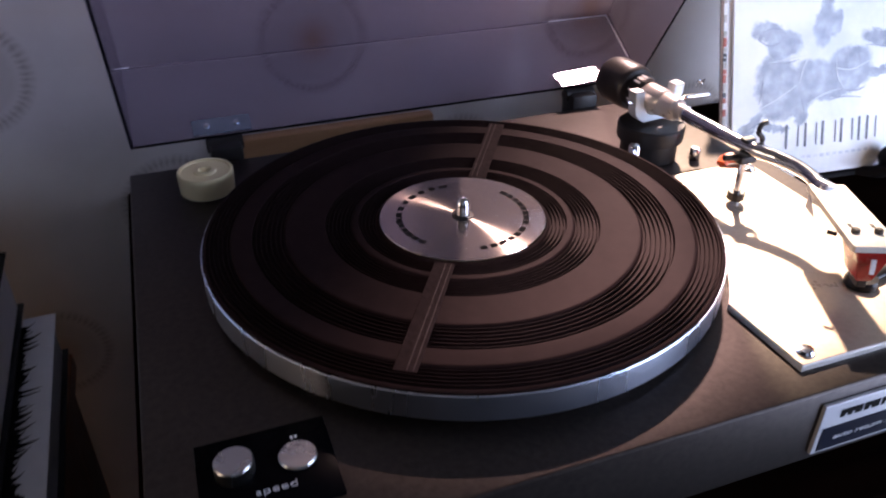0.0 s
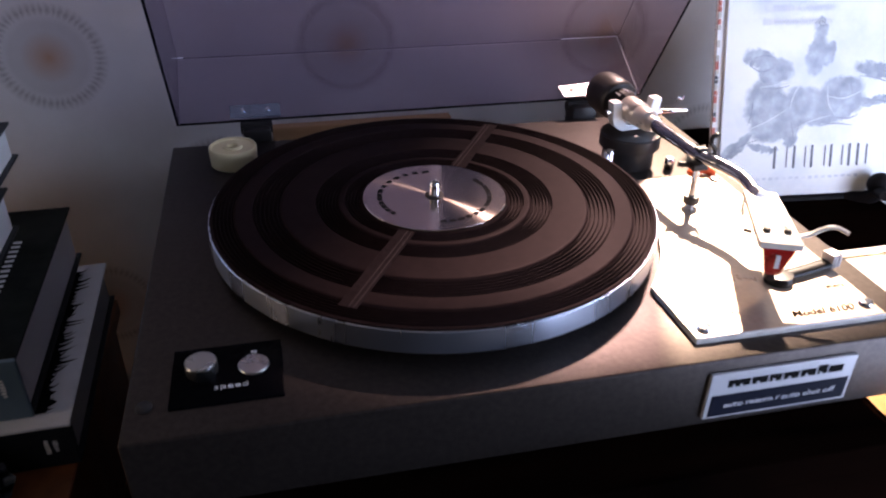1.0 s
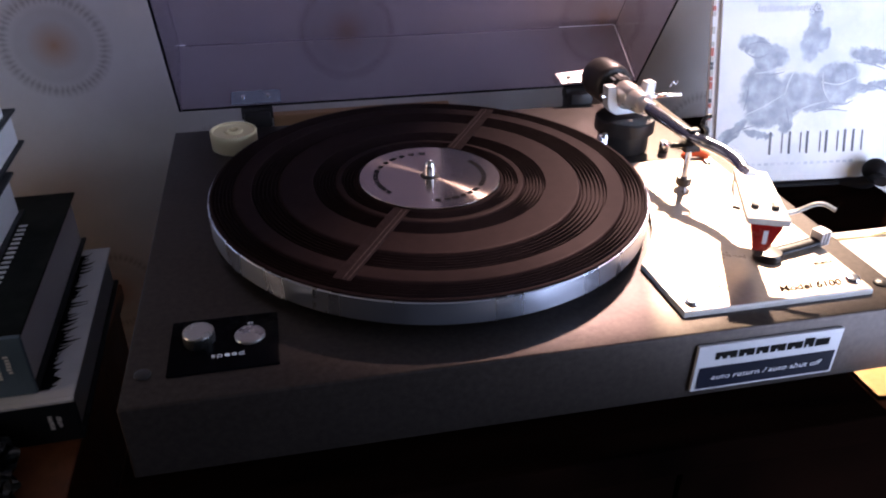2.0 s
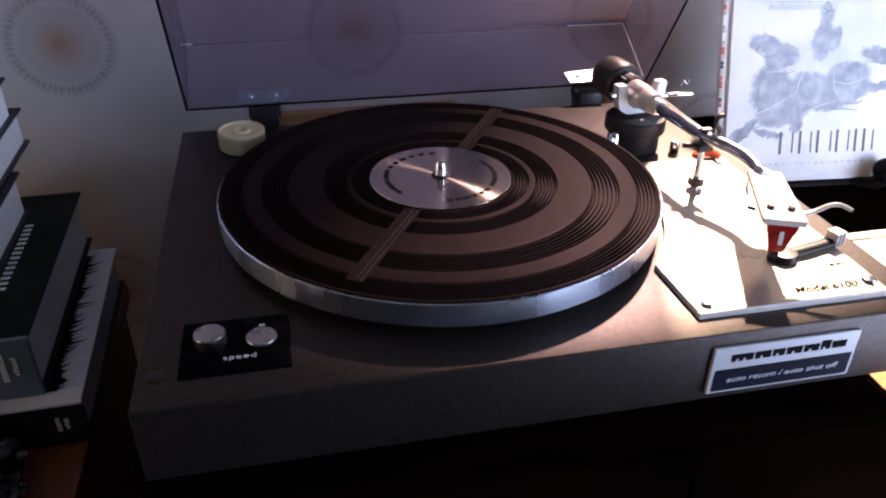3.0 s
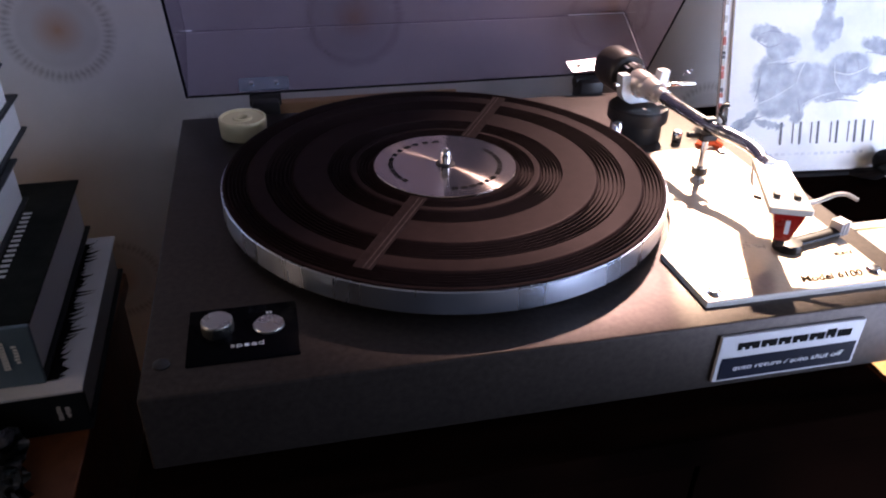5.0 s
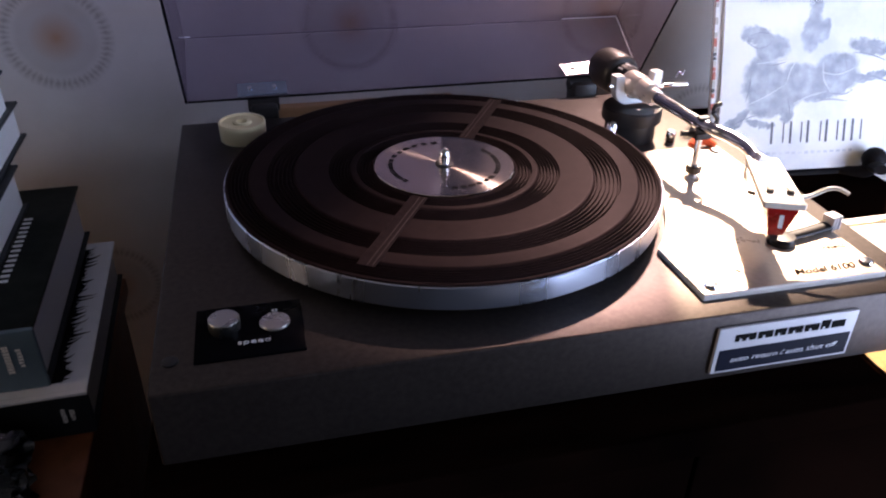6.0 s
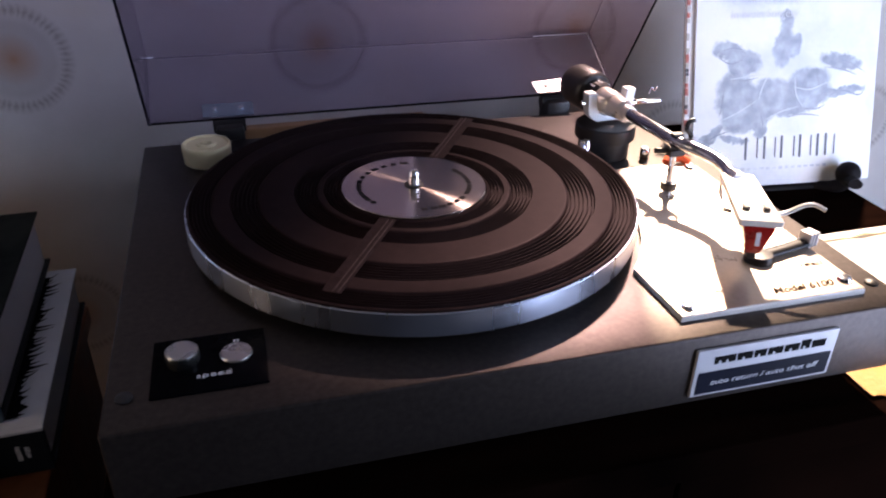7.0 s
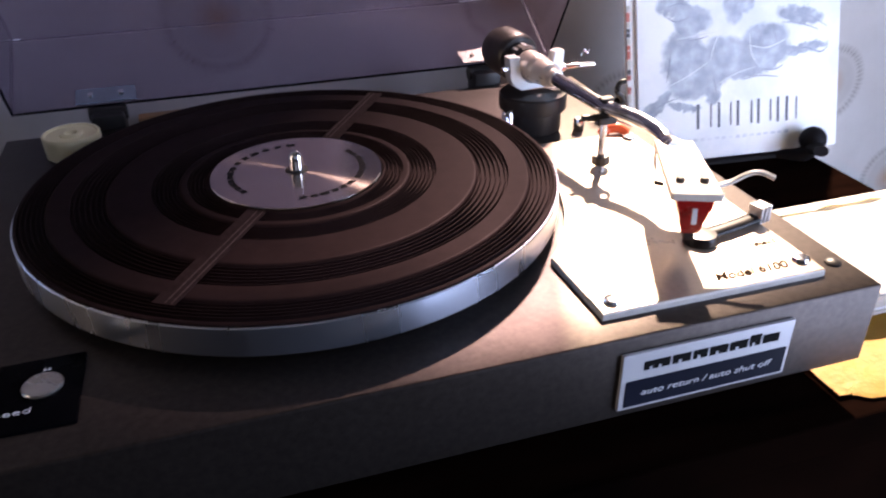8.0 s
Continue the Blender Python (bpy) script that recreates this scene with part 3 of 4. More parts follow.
# smoked lid, opened about its hinge line; built closed, then turned
LW, LH, LD, TH = 0.2140, 0.0760, 0.352, 0.0030
OPEN = pose(0.0310, 0.1960, 0.0115) @ pose(0, 0, 0, -59)
lid = part("dust_cover", move(cuboid(-LW, LW, -LD, 0, LH - TH, LH, 0.0006, 1), OPEN), smoked, deck, "smoked clear acrylic lid")


def pane(x0, x1, y0, y1, z0, z1):
    """A wall of the lid, open where it is welded to the top sheet."""
    bm = cuboid(x0, x1, y0, y1, z0, z1)
    bmesh.ops.delete(bm, geom=[f for f in bm.faces if f.normal.z > 0.9], context="FACES_ONLY")
    return move(bm, OPEN)


part("rear_wall", pane(-LW, LW, -TH, 0, 0, LH - TH), smoked, lid)
part("front_wall", pane(-LW, LW, -LD, -LD + TH, 0, LH - TH), smoked, lid)
for x in (-LW, LW - TH):
    part("side_wall", pane(x, x + TH, -LD + TH, -TH, 0, LH - TH), smoked, lid)
    part("rim", move(cuboid(x + 0.0007, x + TH - 0.0007, -LD, -0.0002, -0.0009, -0.0001), OPEN), black_gloss, lid, "dark cut edge of the lid")
part("rim", move(cuboid(-LW + TH, LW - TH, -TH + 0.0006, -0.0006, -0.0009, -0.0001), OPEN), black_gloss, lid, "dark cut edge of the lid")
x0, x1 = -0.169, -0.126
# same steel as the other plate; its darker colour holds the shade
hp = part("hinge_plate", move(cuboid(x0, x1, -TH - 0.0014, -TH - 0.0002, 0.0005, 0.0150, 0.0004, 1), OPEN), hinge_steel_shaded, lid, "steel hinge plate, coloured dark as in shade")
for f in (0.25, 0.75):
    x = x0 + (x1 - x0) * f
    part("screw", move(rod((x, -TH - 0.0012, 0.008), (x, -TH - 0.0030, 0.008), [(0, 0), (0.0024, 0), (0.0020, 0.8), (0, 1)], 20), OPEN), chrome, hp, "", True)
# the other plate is bent to catch the sun, its steel coloured paler for it
n = Vector((-0.050, -0.198, 0.979)).normalized()
ux = (Vector((1, 0, 0)) - n * n.x).normalized()
uy = n.cross(ux)
leaf = Matrix.Translation((0.164, 0.1868, 0.0172)) @ Matrix((ux, uy, n)).transposed().to_4x4()
hp = part("hinge_plate", move(cuboid(0, 0.040, 0, 0.0205, -0.0006, 0.0006, 0.0004, 1), leaf), hinge_steel_sunlit, lid, "steel hinge plate bent forward, coloured pale as in sun")
for x in (0.0105, 0.0325):
    part("screw", move(lathe([(0, 0.0005), (0.0024, 0.0005), (0.0020, 0.0016), (0, 0.0018)], 20, (x, 0.0105, 0)), leaf), weight_paint, hp, "dark screw", True)

# near-white beads added along the lid's inner corners to imitate sun glints
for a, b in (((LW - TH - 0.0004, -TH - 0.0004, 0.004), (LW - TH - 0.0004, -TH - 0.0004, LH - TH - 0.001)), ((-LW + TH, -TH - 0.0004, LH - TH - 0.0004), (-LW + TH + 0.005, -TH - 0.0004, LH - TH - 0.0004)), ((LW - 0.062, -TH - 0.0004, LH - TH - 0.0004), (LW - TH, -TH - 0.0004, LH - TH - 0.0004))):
    part("corner_glint", move(bar(a, b, 0.0004, 12), OPEN), lid_glint, lid, "near-white bead imitating a sun glint along the lid's corner", True)

# ---------------------------------------------------------------- tone arm, part of the player
PIV, CLIP = Vector((0.1770, 0.0780, 0.0455)), Vector((0.1880, -0.0110, 0.0440))
base = part("arm_base", lathe([(0, 0.0), (0.0205, 0.0), (0.0208, 0.0012), (0.0205, 0.0150), (0.0238, 0.0155), (0.0242, 0.0165), (0.0242, 0.0255), (0.0232, 0.0268), (0.012, 0.0272), (0, 0.0272)], 64, (0.1790, 0.0780, 0)), black_plastic, deck, "black tone arm base", True)
part("lift_screw", lathe([(0, 0.0), (0.0042, 0.0), (0.0042, 0.0215), (0.0034, 0.0228), (0, 0.0230)], 28, (0.1510, 0.0550, 0)), chrome, deck, "chrome set screw", True)
yoke = bmesh.new()
turnz = math.degrees(math.atan2(CLIP.x - PIV.x, -(CLIP.y - PIV.y)))
half = [(0.0222, 0.0275), (0.0205, 0.0190), (0.0208, 0.0140)] + [(0.0208 * math.cos(a), 0.0140 - 0.0128 * math.sin(a)) for a in (0.35, 0.7, 1.0)]
bowl = [(0.0128 * math.cos(a), 0.0155 - 0.0090 * math.sin(a)) for a in (1.25, 0.9, 0.5, 0.0)] + [(0.0140, 0.0275)]
prof = [(-x, z) for x, z in half] + half[::-1] + bowl[::-1] + [(-x, z) for x, z in bowl]
fr = [yoke.verts.new((x, -0.0042, z)) for x, z in prof]
bk = [yoke.verts.new((x, 0.0042, z)) for x, z in prof]
yoke.faces.new(fr), yoke.faces.new(bk[::-1])
for i in range(len(prof)):
    j = (i + 1) % len(prof)
    yoke.faces.new((fr[j], fr[i], bk[i], bk[j]))
bmesh.ops.bevel(yoke, geom=list(yoke.edges), offset=0.0004, segments=1, affect="EDGES")
part("yoke", move(yoke, Matrix.Translation((0.1790, 0.0780, 0.0265)) @ pose(0, 0, 0, 0, 0, turnz)), yoke_metal, base, "grey metal bearing yoke")
D = (CLIP - PIV).normalized()
SIDE = D.cross(Vector((0, 0, 1))).normalized()
for sgn in (1, -1):
    part("bearing", bar(PIV + SIDE * sgn * -0.0235, PIV + SIDE * sgn * -0.010, 0.0022), chrome, base, "", True)
rodstart = PIV + Vector((0.0235, 0.004, -0.0050))
anti = part("side_rod", bar(rodstart, rodstart + Vector((0.0270, -0.001, 0.0)), 0.0017), chrome, base, "thin chrome side rod", True)
part("rod_nut", bar(rodstart + Vector((0.0005, 0, 0)), rodstart + Vector((0.004, 0, 0)), 0.0030), chrome, anti, "", True)
part("wire_loop", tube(spline([(0.2185, 0.085, 0.0460), (0.2205, 0.085, 0.0505), (0.2235, 0.085, 0.0480), (0.2250, 0.085, 0.0515)], 5), 0.0006, 8), chrome, anti, "", True)

arm = part("arm_tube", tube(spline([PIV + D * 0.030, PIV + D * 0.060, CLIP, (0.1962, -0.0300, 0.0432), (0.2002, -0.0440, 0.0422), (0.2005, -0.0560, 0.0408), (0.1975, -0.0680, 0.0392)], 8), lambda s: 0.0047 - 0.0006 * s, 24), arm_metal, deck, "polished steel tone arm tube", True)
part("collar", rod(PIV - D * 0.006, PIV + D * 0.034, [(0, 0), (0.0092, 0.0), (0.0098, 0.04), (0.0098, 0.40), (0.0092, 0.44), (0.0086, 0.47), (0.0090, 0.50), (0.0080, 0.78), (0.0058, 0.84), (0.0056, 0.99), (0, 1)], 40), collar_metal, arm, "warm satin metal bearing collar", True)
CW0, CW1 = PIV - D * 0.018, PIV - D * 0.049
weight = part("counterweight", rod(CW0, CW1, [(0, 0), (0.0150, 0.0), (0.0163, 0.05), (0.0169, 0.16), (0.0171, 0.50), (0.0167, 0.80), (0.0152, 0.95), (0.0125, 1), (0, 1)], 56), weight_paint, arm, "brown-black counterweight with a dial ring", True)
dial = part("dial_ring", rod(PIV - D * 0.019, PIV - D * 0.0055, [(0, 0), (0.0112, 0.0), (0.0116, 0.10), (0.0116, 0.80), (0.0104, 1), (0, 1)], 16), black_plastic, weight, "glossy black dial ring with pale marks")
q = along(PIV - D * 0.019, PIV - D * 0.0055)
for k in range(10):
    bm = move(cuboid(-0.0006, 0.0006, -0.0002, 0.0002, 0.004, 0.0105), q @ pose(0, 0, 0, 0, 0, 36 * k) @ Matrix.Translation((0, 0.0117, 0)))
    part("mark", bm, silver_ink, dial)

SH0, SHD = Vector((0.2000, -0.0680, 0.0392)), Vector((-0.39, -0.92, -0.004)).normalized()
shell_m = Matrix.Translation(SH0) @ pose(0, 0, 0, -1, 0, math.degrees(math.atan2(SHD.y, SHD.x)) + 90)
outl = [(-0.0096, 0.004), (0.0112, 0.004), (0.0136, -0.0655), (0.0125, -0.0670), (-0.0102, -0.0670), (-0.0113, -0.0655)]
shell = part("headshell", move(prism(outl, -0.0018, 0.0018, 0.0005), shell_m), shell_paint, arm, "cream-white headshell")
part("socket", rod(Vector((0.1990, -0.0620, 0.0396)), Vector((0.2000, -0.0700, 0.0392)), [(0, 0), (0.0048, 0), (0.0052, 0.2), (0.0052, 1), (0, 1)], 24), chrome, shell, "", True)
for x in (-0.0050, 0.0068):
    part("screw", move(lathe([(0, 0.0018), (0.0023, 0.0018), (0.0023, 0.0036), (0.0017, 0.0042), (0, 0.0042)], 20, (x, -0.0520, 0)), shell_m), weight_paint, shell, "", True)
    part("slot", move(cuboid(x - 0.0012, x + 0.0012, -0.0475, -0.0425, 0.0017, 0.0019), shell_m), black_plastic, shell)
part("side_clip", move(cuboid(-0.0028, 0.0022, -0.0005, 0.0005, -0.0030, -0.0008), shell_m @ pose(-0.0138, -0.0470, 0, 0, 0, -28)), black_plastic, shell)
part("side_web", move(prism([(0.0, 0.0), (0.0125, 0.0), (0.0125, 0.0095)], -0.0004, 0.0004), shell_m @ pose(-0.0094, -0.013, -0.011, 90, 0, 90)), silver_paint, shell)
lift = spline([shell_m @ Vector(p) for p in ((0.0120, -0.0520, -0.0006), (0.0200, -0.0490, 0.0006), (0.0290, -0.0465, 0.0045), (0.0350, -0.0465, 0.0052), (0.0410, -0.0490, 0.0034))], 7)
part("finger_lift", tube(lift, 0.0017, 12, 0.7), shell_paint, shell, "curved pale finger lift", True)

cart = bmesh.new()
rows = [(-0.0018, 0.0088, -0.055, -0.034), (-0.0040, 0.0088, -0.055, -0.034), (-0.0200, 0.0044, -0.0525, -0.038), (-0.0215, 0.0037, -0.0515, -0.040)]
rings = [[cart.verts.new((sx * hw, y, z)) for sx, y in ((-1, y0), (1, y0), (1, y1), (-1, y1))] for z, hw, y0, y1 in rows]
for a, b in zip(rings, rings[1:]):
    for k in range(4):
        cart.faces.new((a[k], a[(k + 1) % 4], b[(k + 1) % 4], b[k]))
cart.faces.new(rings[0]), cart.faces.new(rings[-1])
bmesh.ops.bevel(cart, geom=list(cart.edges), offset=0.0005, segments=1, affect="EDGES")
CART = shell_m @ Matrix.Translation((0.0008, -0.0115, 0))
cartridge = part("cartridge", move(cart, CART), red_plastic, shell, "translucent dark red cartridge")
part("mark", move(cuboid(-0.0012, 0.0012, -0.0005, 0.0005, -0.0140, -0.0060), CART @ pose(0, -0.0544, 0, -9)), silver_ink, cartridge)
part("stylus", move(cuboid(-0.0025, 0.0025, -0.0515, -0.042, -0.0255, -0.0214, 0.0006), CART), black_plastic, cartridge)

# arm rest with its clip
rest = part("arm_rest", rod((0.1880, -0.0110, 0.004), (0.1880, -0.0110, 0.0365), [(0, 0), (0.0034, 0), (0.0034, 0.07), (0.0024, 0.10), (0.0024, 0.98), (0, 1)], 24), chrome, deck, "chrome arm rest post with a black clip", True)
part("nut", lathe([(0, 0.0065), (0.0050, 0.0065), (0.0058, 0.0072), (0.0058, 0.0118), (0.0050, 0.0125), (0, 0.0125)], 12, (0.1880, -0.0110, 0)), weight_paint, rest, "knurled metal nut")
part("clip", cuboid(0.1820, 0.1945, -0.0155, -0.0065, 0.0335, 0.0388, 0.0010), black_plastic, rest, "black plastic clip")
part("cue_bar", bar((0.1830, -0.0110, 0.0372), (0.1735, -0.0090, 0.0376), 0.0021), black_plastic, rest, "", True)
part("latch", tube(spline([(0.1950, -0.0110, 0.0370), (0.1985, -0.0110, 0.0420), (0.1990, -0.0110, 0.0480), (0.1950, -0.0110, 0.0525), (0.1960, -0.0110, 0.0575), (0.2000, -0.0110, 0.0588)], 6), 0.0017, 12), black_plastic, rest, "curved black latch hook", True)
part("arm_strap", cuboid(0.1840, 0.1925, -0.0135, -0.0080, 0.0478, 0.0500, 0.0008), black_plastic, rest)
part("adjust_post", lathe([(0, 0.0), (0.0036, 0.0), (0.0038, 0.0005), (0.0038, 0.0085), (0.0032, 0.0095), (0, 0.0095)], 28, (0.2075, 0.0595, 0)), arm_metal, deck, "short dull metal post", True)
red = tube(spline([(0.2150, 0.0380, 0.0045), (0.2200, 0.0400, 0.0070), (0.2270, 0.0380, 0.0075), (0.2330, 0.0330, 0.0050)], 6), lambda s: 0.0046 - 0.0014 * abs(s - 0.5), 16, 0.8)
part("transport_clip", red, orange_plastic, deck, "orange-red plastic clip", True)

# ---------------------------------------------------------------- loose things round the player
adapter = thing("record_adapter", (-0.1355, 0.1340, 0.0), "cream plastic single adapter disc on the plinth", "adapter")
part("body", lathe([(0, 0.0002), (0.0170, 0.0002), (0.0182, 0.0012), (0.0187, 0.0125), (0.0187, 0.0150), (0.0180, 0.0160), (0.0168, 0.0160), (0.0160, 0.0148), (0.0078, 0.0144), (0.0070, 0.0158), (0.0046, 0.0160), (0.0038, 0.0150), (0.0036, 0.0060), (0, 0.0060)], 64, (-0.1355, 0.1340, 0)), cream_plastic, adapter, "", True)


def book(label, x1, y0, z0, wide, deep, thick, turn, cover, top=None, spine=None, board=0.0024):
    """A hardback lying flat, spine to the front (y0), foot edge to x1. Returns it and its pose."""
    ob = thing("book", (x1 - wide / 2, y0 + deep / 2, z0), label, "book", "stack of books")
    m = Matrix.Translation((x1, y0, z0)) @ pose(0, 0, 0, 0, 0, turn)
    part("back_cover", move(cuboid(-wide, 0, 0.001, deep, 0, board, 0.0006), m), cover, ob)
    front = part("front_cover", move(cuboid(-wide, 0, 0.001, deep, thick - board, thick, 0.0006), m), top or cover, ob)
    part("spine", move(cuboid(-wide, 0, -board, 0.0014, 0.0002, thick - 0.0002, 0.0009), m), spine or cover, ob)
    part("page_block", move(cuboid(-wide + 0.004, -0.004, 0.002, deep - 0.005, board + 0.0001, thick - board - 0.0001), m), page_edge, ob, "pale page edges")
    return ob, m, front


# four hardbacks, lowest first
ga, ma, fa = book("thick book with a pale grey cover and black spiky drawing", -0.2600, -0.0125, -0.1565, 0.290, 0.212, 0.0385, 1.5, book_black, book_grey)
bars("spine_mark", 8, 0.013, 0.0036, ma @ pose(-0.0185, -0.0026, 0.0190, 90, 90, 0), white_ink, ga, 0.32, 0.0002, 0.55, 3)
bars("spine_mark", 6, 0.010, 0.0036, ma @ pose(-0.0130, -0.0026, 0.0190, 90, 90, 0), white_ink, ga, 0.32, 0.0002, 0.55, 5)
part("cover_edge", move(cuboid(-0.290, 0.0002, -0.0031, 0.0012, 0.0358, 0.0384, 0.0006), ma), book_grey, ga, "pale folded edge of the cover")
rng = random.Random(7)
y = 0.012
while y < 0.200:
    h = rng.uniform(0.0032, 0.0085)
    reach = rng.choice((0.3, 0.6, 1.0, 1.0)) * rng.uniform(0.006, 0.016)
    lean = rng.uniform(0.000, 0.010)
    base_x = -0.0190 + rng.uniform(-0.003, 0.001)
    art = bmesh.new()
    tip = [(base_x - 0.02, y), (base_x, y)]
    for f in (0.3, 0.6, 0.85, 1.0):
        tip.append((base_x + reach * f, y + h * (0.10 + 0.40 * f) + lean * f * f))
    for f in (0.8, 0.5, 0.2):
        tip.append((base_x + reach * f, y + h * (0.85 - 0.30 * f) + lean * f * f))
    tip += [(base_x, y + h), (base_x - 0.02, y + h)]
    art.faces.new([art.verts.new((px, py, 0.0003)) for px, py in tip])
    part("spike", move(art, ma @ Matrix.Translation((0, 0, 0.0385))), ink, fa)
    y += h
blot = bmesh.new()
v = [blot.verts.new((-0.0215 + (0.010 + 0.005 * math.sin(5 * k)) * math.cos(k * 0.5236), 0.022 + (0.012 + 0.004 * math.cos(3 * k)) * math.sin(k * 0.5236), 0.0005)) for k in range(12)]
blot.faces.new(v)
part("blot", move(blot, ma @ Matrix.Translation((0, 0, 0.0385))), ink, fa, "black spiky drawing")

gb, mb, fb = book("thick black hardback with pale lettering", -0.2850, -0.0020, -0.1178, 0.280, 0.221, 0.0505, 1.2, book_black, book_art, book_blue)
bars("spine_mark", 9, 0.024, 0.0042, mb @ pose(-0.0205, -0.0026, 0.0270, 90, 90, 0), white_ink, gb, 0.22, 0.0002, 0.9, 6)
bars("spine_mark", 6, 0.016, 0.0042, mb @ pose(-0.0125, -0.0026, 0.0275, 90, 90, 0), white_ink, gb, 0.32, 0.0002, 0.55, 8)
bars("title_mark", 14, 0.105, 0.0072, mb @ pose(-0.0310, 0.1150, 0.0506, 0, 0, 90), white_ink, fb, 0.52, 0.0002, 0.9, 9)

book("hardback with a dark purple cover", -0.3220, 0.0020, -0.0672, 0.240, 0.185, 0.0385, 0.6, book_black)
book("hardback with a dark cover and white pages", -0.3275, 0.0000, -0.0286, 0.240, 0.252, 0.0330, 0.5, book_black)
book("slim dark hardback at the top of the stack", -0.3250, 0.0100, 0.0045, 0.220, 0.220, 0.0350, 0.8, book_black)

# made-up brown slab in place of warm bounced light on the lower wall
board = thing("warm_strip", (0.0, 0.27, TABLE), "added brown slab imitating warm bounced light low on the wall", "board")
part("warm_slab", cuboid(-0.104, 0.075, 0.2640, 0.2760, TABLE, -0.024, 0.001), warm_brown, board)

# two more books above the view, added to cast shade on the wall
book("hardback with a dark cover and white pages", -0.3620, 0.0150, 0.0396, 0.200, 0.230, 0.0500, 1.0, book_black)
book("hardback with a dark cover and white pages", -0.3660, 0.0150, 0.0897, 0.200, 0.225, 0.0450, 0.0, book_black)

# ---------------------------------------------------------------- sleeve on a small stand, papers
B = Vector((0.3424, 0.1030, 0.0))
SD = Vector((0.9962, -0.0870, 0.0))
SBOT = -0.0605
sleeve_m = Matrix.Translation((B.x, B.y, SBOT)) @ pose(0, 0, 0, 0, 0, math.degrees(math.atan2(SD.y, SD.x))) @ pose(0, 0, 0, -17.5)
# in this pose x runs along the sleeve, z up its face, -y out of its face
sleeve = thing("record_sleeve", (B.x + 0.02, B.y, SBOT), "single record sleeve with a pale cloudy picture", "record sleeve")
card = part("card", move(cuboid(-0.0505, 0.1350, 0.0, 0.0025, 0.0, 0.1800, 0.0004, 1), sleeve_m), sleeve_print, sleeve)


def stroke(x0, z0, x1, z1, thick, bm):
    d = Vector((x1 - x0, z1 - z0))
    nrm = Vector((-d.y, d.x)).normalized() * thick / 2
    vs = [bm.verts.new((px, -0.0004, pz)) for px, pz in ((x0 - nrm.x, z0 - nrm.y), (x1 - nrm.x, z1 - nrm.y), (x1 + nrm.x, z1 + nrm.y), (x0 + nrm.x, z0 + nrm.y))]
    bm.faces.new(vs)


def ribbon(points, thick):
    """A flat line of brushwork on the sleeve's face that thins out to its ends."""
    line = spline([(a, b, 0) for a, b in points], 4)
    bm, rows = bmesh.new(), []
    for k, p in enumerate(line):
        d = (line[min(k + 1, len(line) - 1)] - line[max(k - 1, 0)]).normalized()
        w = thick / 2 * (0.35 + 0.65 * math.sin(math.pi * k / (len(line) - 1)))
        rows.append([bm.verts.new((p.x + sg * w * d.y, -0.0004, p.y - sg * w * d.x)) for sg in (-1, 1)])
    for a, b in zip(rows, rows[1:]):
        bm.faces.new((a[0], a[1], b[1], b[0]))
    return move(bm, sleeve_m)


# the name as plain thin upright bars, one pair for each sign
for x, gap in ((0.003, 0.0118), (0.0222, 0.0110), (0.0398, 0.0130), (0.0590, 0.0115), (0.0775, 0.0), (0.0860, 0.0090)):
    name_bm = bmesh.new()
    stroke(x, 0.0255, x, 0.0465, 0.0024, name_bm)
    if gap:
        stroke(x + gap, 0.0265, x + gap, 0.0455, 0.0015, name_bm)
    part("name_shape", move(name_bm, sleeve_m), word_ink, card)
# pale straps and hems across the grey shape
for pts in (((-0.026, 0.062), (-0.006, 0.070), (0.012, 0.080)), ((0.022, 0.062), (0.038, 0.069), (0.056, 0.073)), ((0.049, 0.091), (0.066, 0.088), (0.084, 0.094)), ((-0.016, 0.100), (0.002, 0.102), (0.022, 0.104)), ((0.014, 0.080), (0.018, 0.094), (0.024, 0.104)), ((0.050, 0.100), (0.052, 0.084), (0.060, 0.072))):
    part("strap_shape", ribbon(pts, 0.0011), pale_patch, card)
# darker brush lines in the grey shape
for pts in (((0.0776, 0.1132), (0.092, 0.1151), (0.1064, 0.1108), (0.122, 0.1019)),
            ((0.08, 0.108), (0.0968, 0.1056), (0.1136, 0.0998)),
            ((0.0584, 0.1038), (0.062, 0.0955), (0.0608, 0.0896)),
            ((0.0704, 0.1049), (0.074, 0.0967), (0.0747, 0.0908)),
            ((0.0872, 0.0821), (0.1016, 0.0856), (0.116, 0.0809), (0.1227, 0.0845)),
            ((0.044, 0.0633), (0.0584, 0.0656), (0.0776, 0.0633)),
            ((-0.0255, 0.0661), (-0.0226, 0.0779), (-0.0212, 0.0944)),
            ((-0.0495, 0.0327), (-0.0399, 0.0421), (-0.0279, 0.0492), (-0.0111, 0.0539)),
            ((-0.0243, 0.1256), (-0.0135, 0.128), (-0.0015, 0.1256)),
            ((-0.0279, 0.1198), (-0.0159, 0.1139), (-0.0039, 0.1174)),
            ((-0.0159, 0.0998), (-0.0015, 0.0986), (0.0128, 0.1009)),
            ((0.02, 0.0485), (0.0191, 0.0591), (0.0164, 0.0685)),
            ((0.0824, 0.0732), (0.0728, 0.0696), (0.0584, 0.0713))):
    part("brush_line", ribbon(pts, 0.0012), brush_ink, card)
for body, size, x, z in (("Crash Course", 0.0118, 0.0165, 0.1690), ("In Brain Surgery", 0.0104, 0.0165, 0.1570)):
    lettering("word", body, size, sleeve_m @ pose(x, -0.0004, z, 90), title_ink, card, 0.0001)
